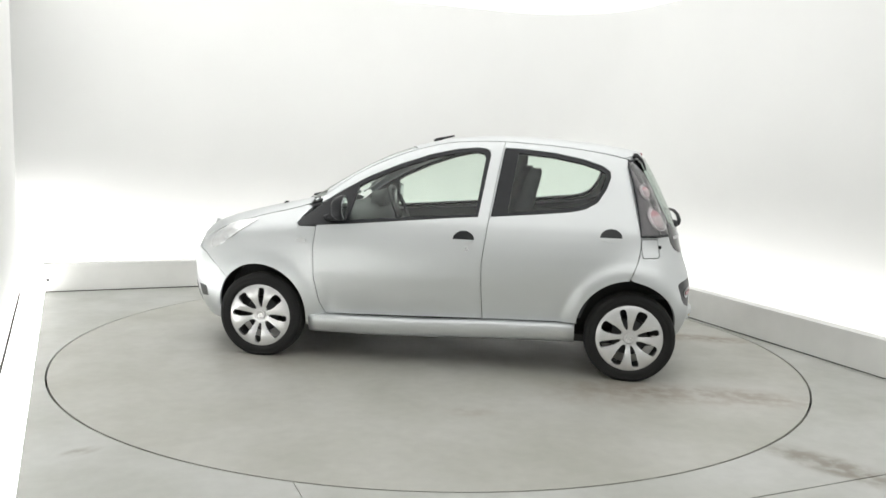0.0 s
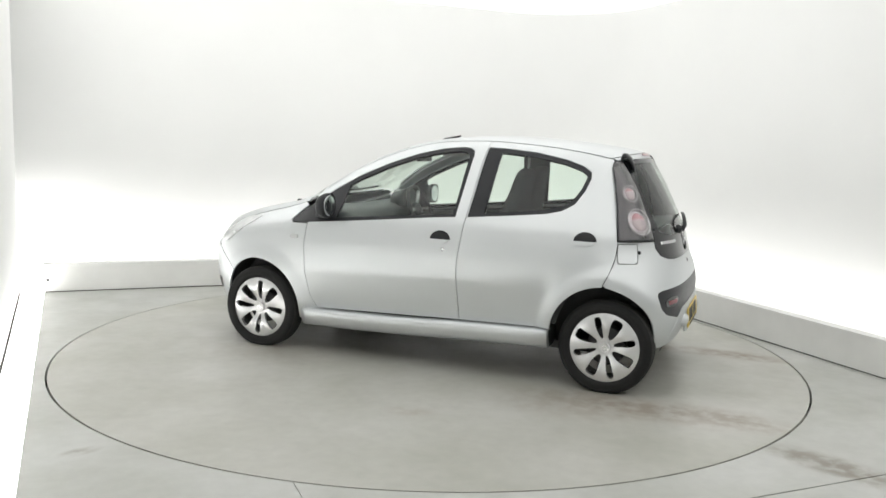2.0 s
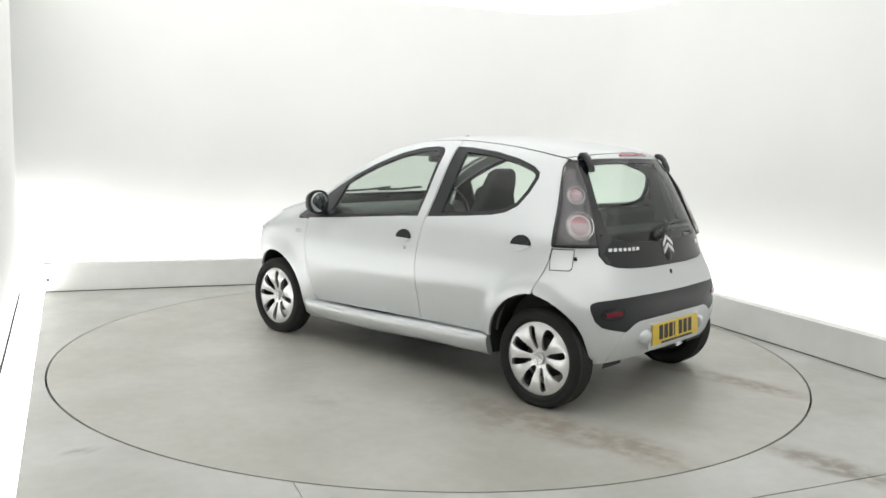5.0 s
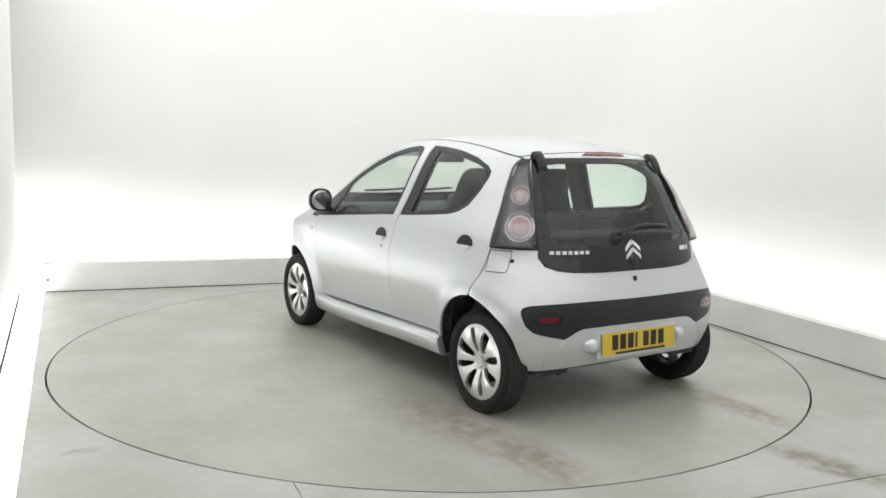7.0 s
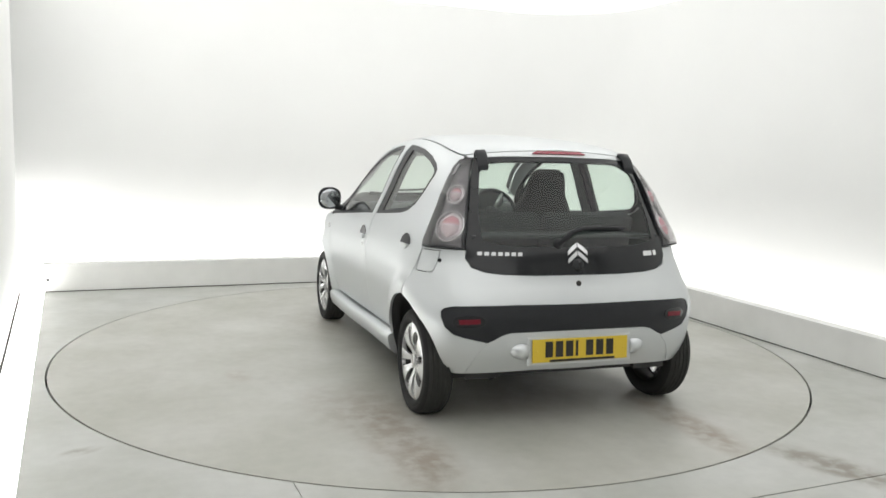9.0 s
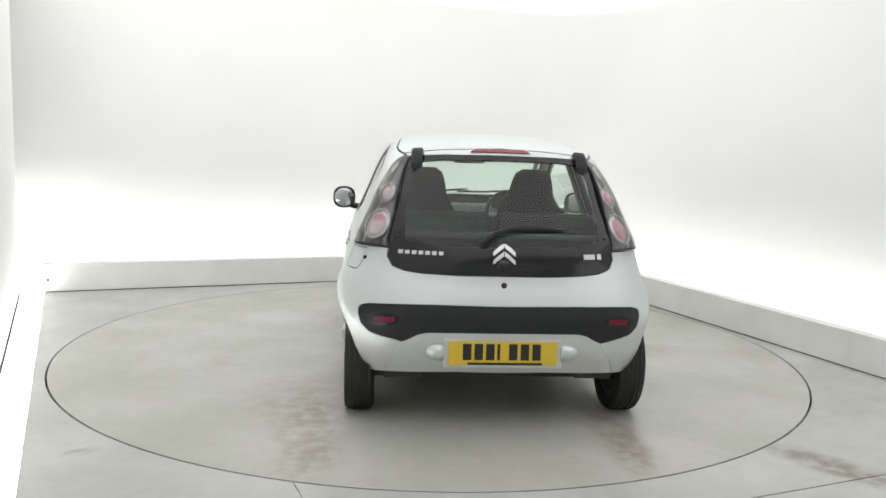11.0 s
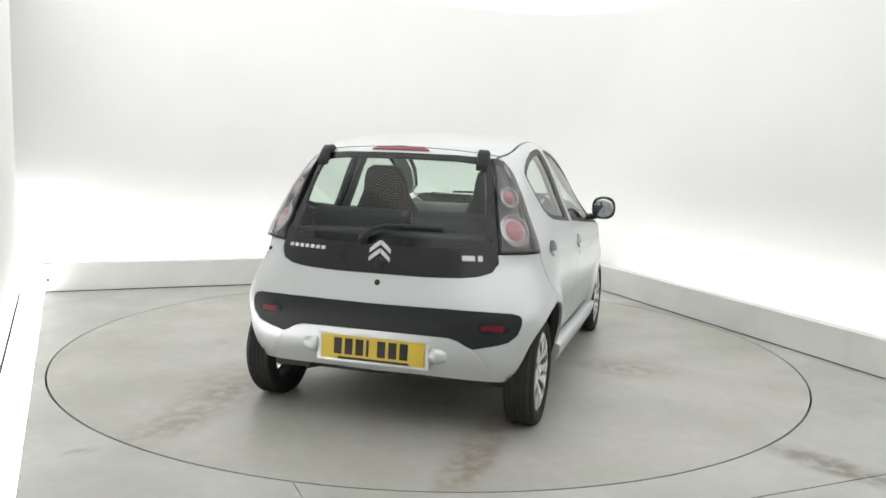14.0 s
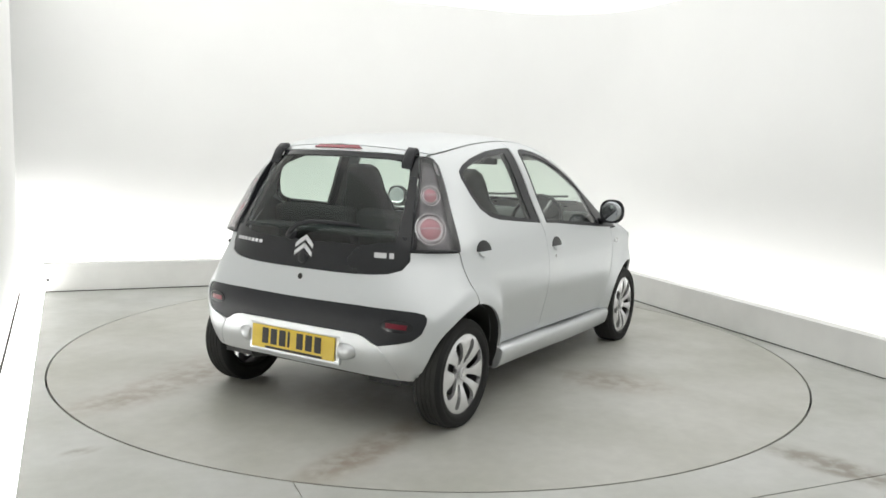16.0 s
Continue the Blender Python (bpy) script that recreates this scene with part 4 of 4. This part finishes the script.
for s in (1, -1):
    part("bumper_crease", tube([round_tail(s * u, z) for u, z in (yz(0.498, 0.432), yz(0.53, 0.395), yz(0.555, 0.35), yz(0.572, 0.31), yz(0.580, 0.280))], 0.003, 6), M_SILVER, rear)
# number plate with its silver surround and lamps
PLATE = pose(-1.568, 0, 0.389, 0, 4, 0)
set_on(part("plate_surround", box(0.02, 0.590, 0.148, 0.008, at=pose(0.006, 0, 0)), M_SILVER, rear, "silver plate recess"), PLATE)
plate = set_on(part("number_plate", box(0.006, 0.540, 0.118, 0.003, at=pose(-0.010, 0, 0.003)), M_YELLOW, rear, "yellow number plate with dark bars"), PLATE)
for y, w in ((0.178, 0.042), (0.121, 0.042), (0.064, 0.042), (0.022, 0.014), (-0.050, 0.042), (-0.108, 0.042), (-0.166, 0.042)):
    part("plate_bar", box(0.002, w, 0.080, 0.0006, 1, at=pose(-0.0138, y, 0.010)), M_INK, plate)
part("plate_strip", box(0.002, 0.37, 0.012, at=pose(-0.0138, -0.01, -0.048)), M_INK, plate)
for y in (0.245, -0.245):
    part("plate_screw", dome(0.006, 0.002, 1, 3, 12), M_YELLOW, plate).matrix_local = pose(-0.013, y, 0.0, 0, -90, 0)
for s in (1, -1):
    bump = loft([oval(-1.552, s * 0.29, 0.390, 0.035, 0.042, 20, 2.2, "Y"), oval(-1.552, s * 0.33, 0.391, 0.035, 0.041, 20, 2.2, "Y"), oval(-1.549, s * 0.352, 0.392, 0.030, 0.035, 20, 2.2, "Y"), oval(-1.545, s * 0.371, 0.393, 0.020, 0.024, 20, 2.2, "Y"), oval(-1.540, s * 0.380, 0.394, 0.007, 0.010, 20, 2.2, "Y")])
    part("plate_lamp", bump, M_SILVER, rear, "rounded silver plate lamp pod")

# ---- wheels ----


def squashed(bm, floor_z):
    """A loaded tyre: flat where it meets the ground, its wall bulging a little above."""
    for v in bm.verts:
        if v.co.z < floor_z:
            v.co.z = floor_z
        k = max(0, -v.co.z - 0.20) / 0.07
        v.co.y *= 1 + 0.06 * min(1, k)
    return bm


def wheel_parts(load, spin):
    """Tyre on a steel rim with a plastic cap: eight spokes that widen outwards, slots by turns wide and narrow."""
    root = new("wheel")
    prof = [(0.190, -0.055), (0.196, -0.068), (0.21, -0.074), (0.238, -0.077), (0.258, -0.072), (0.270, -0.058)]
    for g in (-0.036, -0.012, 0.012, 0.036):
        prof += [(0.2755, g - 0.007), (0.2705, g - 0.004), (0.2705, g + 0.004), (0.2755, g + 0.007)]
    prof += [(0.270, 0.058), (0.264, 0.066), (0.2625, 0.0665), (0.258, 0.072), (0.240, 0.0775), (0.2385, 0.0762), (0.2365, 0.0762), (0.235, 0.077), (0.214, 0.074), (0.204, 0.067), (0.196, 0.052)]
    part("tyre", squashed(join(lathe(prof[:6], 72), lathe(prof[-11:], 72)), -load), M_RUBBER, root, "black rubber tyre wall")
    part("tread", squashed(lathe(prof[5:-10], 72, range(1, len(prof) - 16)), -load), M_TREAD, root, "worn dusty tread with grooves")
    part("rim", lathe([(0.197, 0.054), (0.184, 0.03), (0.175, -0.05), (0.19, -0.06)], 48), M_STEEL, root, "dark steel rim")
    part("brake_drum", lathe([(0.002, 0.02), (0.105, 0.02), (0.115, 0.0), (0.115, -0.06), (0.002, -0.06)], 32), M_STEEL, root)
    holes = []
    for k in range(8):
        a = radians(22.5 + 45 * k)
        w = 1.62 if k % 2 else 1.02
        sk = 0.006 if k % 2 else -0.004
        quad = [(0.052, -0.007 * w), (0.10, -0.016 * w), (0.145, -0.020 * w - sk), (0.178, -0.019 * w - sk), (0.184, 0.002), (0.176, 0.019 * w - sk), (0.14, 0.018 * w - sk), (0.10, 0.014 * w), (0.052, 0.007 * w)]
        quad = rounded(quad, 1)
        holes.append([(u * math.cos(a) - v * math.sin(a), u * math.sin(a) + v * math.cos(a)) for u, v in quad])
    rim = [(0.205 * math.cos(2 * math.pi * k / 64), 0.205 * math.sin(2 * math.pi * k / 64)) for k in range(64)]

    def dish(u, v):
        d, a = math.hypot(u, v), math.atan2(v, u)
        spoke = 0.009 * max(0, 1 - abs(d - 0.11) / 0.085) * (1 - abs(math.sin(4 * a)) ** 0.7)
        return u, 0.052 + 0.020 * math.cos(min(1, abs(d - 0.15) / 0.09) * math.pi / 2) - 0.004 * max(0, 1 - d / 0.06) + spoke - 0.16 * max(0, d - 0.190), v
    cap = part("hubcap", skin(rim, dish, holes, step=0.012, depth=0.020, centre=(0, -1, 0)), M_CAP, root, "silver eight-spoke plastic hubcap")
    cap.matrix_local = pose(0, 0, 0, 0, spin, 0)
    part("cap_badge", lathe([(0.034, 0.0), (0.034, 0.004), (0.030, 0.006), (0.026, 0.004), (0.0005, 0.005)], 32), M_CAP, cap, "round cap centre").matrix_local = pose(0, 0.058, 0)
    for z in (0.004, -0.010):
        for t in (1, -1):
            part("cap_emblem", box(0.018, 0.002, 0.006, 0.001, at=pose(t * 0.008, 0.0645, z, 0, t * 38, 0)), M_CHROME, cap)
    part("valve", tube([(0.165, 0.045, 0.0), (0.150, 0.066, 0.0)], 0.004, 6), M_BLACK, cap).matrix_local = pose(0, 0, 0, 0, 22.5, 0)
    return root


for (hx, hz), s, spin in ((HUB_F, 1, 19.5), (HUB_R, 1, 39.5), (HUB_F, -1, 30), (HUB_R, -1, 0)):
    w = wheel_parts(hz, spin)
    w.parent = car
    w.matrix_local = pose(hx, s * (HUB_Y[hx] - 0.065), hz, 0, 0, 0 if s > 0 else 180)
    tagged(w, "black tyre with a silver plastic hubcap")

# ---- inside and under the car ----
part("underbody", box(2.7, 1.30, 0.05, 0.01, at=pose(0.03, 0, 0.225)), M_STEEL, car, "black underbody")
part("rear_valance", box(0.05, 0.9, 0.05, 0.015, at=pose(-1.38, 0, 0.285)), M_STEEL, car)
part("exhaust", tube([(-1.0, 0.38, 0.22), (-1.3, 0.38, 0.225), (-1.38, 0.40, 0.235), (-1.42, 0.42, 0.235)], 0.022), M_STEEL, car, "dull steel exhaust pipe")
part("silencer", loft([oval(-1.05, 0.30, 0.25, 0.14, 0.06, axis="X"), oval(-1.34, 0.30, 0.27, 0.14, 0.05, axis="X")]), M_STEEL, car)
part("rear_axle", tube([(-1.17, -0.66, 0.26), (-1.15, 0, 0.25), (-1.17, 0.66, 0.26)], 0.035), M_STEEL, car)
part("boot_floor", box(0.55, 1.15, 0.03, at=pose(-1.14, 0, 0.50)), M_TRIM, car)
part("tailgate_lining", skin(both([(0.0, 0.47), (0.40, 0.47), (0.43, 0.88), (0.37, 0.905), (0.0, 0.885)]), round_tail, off=-0.05, depth=0, step=0.06), M_TRIM, car)


def seat(x, y, parent, wide=0.235, lean=0.20, name="front_seat"):
    """A cushion, a backrest and, in one piece with it, its head restraint."""
    root = part(name, loft([[(x + 0.30 - 0.04 * (abs(k - 6) / 6), y + wide * math.cos(math.pi * k / 12), 0.42 + 0.10 * math.sin(math.pi * k / 12)) for k in range(13)],
                            [(x + 0.05, y + wide * math.cos(math.pi * k / 12), 0.38 + 0.12 * math.sin(math.pi * k / 12)) for k in range(13)],
                            [(x - 0.22, y + wide * math.cos(math.pi * k / 12), 0.36 + 0.12 * math.sin(math.pi * k / 12)) for k in range(13)]]), M_FABRIC, parent, "dark grey fabric seat")
    secs = []
    for h, w, d in ((0.42, wide * 0.95, 0.06), (0.60, wide, 0.075), (0.80, wide, 0.075), (0.95, wide * 0.92, 0.07), (1.04, wide * 0.74, 0.06), (1.10, wide * 0.60, 0.052), (1.18, wide * 0.54, 0.05), (1.235, wide * 0.46, 0.045), (1.262, wide * 0.28, 0.03)):
        secs.append(oval(x - 0.22 - (h - 0.42) * lean, y, h, d, w, e=3.0))
    part("backrest", loft(secs), M_FABRIC, root, "dark fabric backrest with built-in headrest")
    return root


seat(-0.10, 0.35, car, lean=0.27)
seat(-0.01, -0.325, car, lean=0.27)
bench = part("rear_seat", box(0.46, 1.16, 0.14, 0.05, 3, pose(-0.80, 0, 0.46, 0, -6, 0)), M_FABRIC, car, "dark grey fabric rear bench")
for y in (0.29, -0.29):
    part("backrest", box(0.11, 0.555, 0.60, 0.045, 3, pose(-1.00, y, 0.745, 0, -12, 0)), M_FABRIC, bench, "dark fabric rear backrest half")
part("parcel_shelf", box(0.30, 1.08, 0.022, 0.008, 2, pose(-1.235, 0, 0.935, 0, 3, 0)), M_FABRIC, car, "dark grey parcel shelf")
dash = loft([[(0.98, y, 0.86), (0.82, y, 0.955), (0.66, y, 0.94), (0.60, y, 0.86), (0.62, y, 0.70), (0.74, y, 0.55), (0.98, y, 0.55)] for y in (-0.66, -0.5, 0, 0.5, 0.66)])
part("dashboard", dash, M_TRIM, car, "dark grey dashboard")
part("instrument_pod", loft([oval(0.60, -0.36, 0.985, 0.12, 0.07, axis="X"), oval(0.70, -0.36, 0.965, 0.12, 0.06, axis="X")]), M_TRIM, car)
wheel_at = pose(0.50, -0.36, 0.90, 0, -66, 0)
sw = part("steering_wheel", tube([(0.18 * math.cos(a), 0.18 * math.sin(a), 0) for a in np.linspace(0, 2 * math.pi, 37)[:-1]], 0.015, closed=True), M_BLACK, car, "black steering wheel with silver spokes")
set_on(sw, wheel_at)
for a in (90, 210, 330):
    part("spoke", tube([(0.03 * math.cos(radians(a)), 0.03 * math.sin(radians(a)), -0.03), (0.175 * math.cos(radians(a)), 0.175 * math.sin(radians(a)), 0)], 0.014), M_CAP, sw)
part("horn_pad", dome(0.065, 0.03), M_BLACK, sw).matrix_local = pose(0, 0, -0.03)
part("centre_console", box(0.75, 0.18, 0.16, 0.03, at=pose(0.30, 0, 0.33)), M_TRIM, car)
part("inner_mirror", box(0.03, 0.22, 0.06, 0.012, at=pose(0.33, -0.02, 1.30)), M_BLACK, car, "black interior mirror")
for y in (0.38, -0.38):
    part("sun_visor", box(0.15, 0.36, 0.018, 0.007, at=pose(0.17, y * 0.85, 1.335, 0, 12, 0)), M_LINER, car)

# ---- what moves ----


def heading(t):
    a = [r[0] for r in TURN]
    return float(np.interp(t, a, [r[1] for r in TURN]))


def motions():
    rows = [(t, pose(0, 0, 0, 0, 0, heading(t))) for t in np.linspace(0, 16, 33).tolist()]
    walk(disc, rows)
    walk(car, [(t, m @ Matrix.Translation((OFF[0], OFF[1], 0.001))) for t, m in rows])


motions()
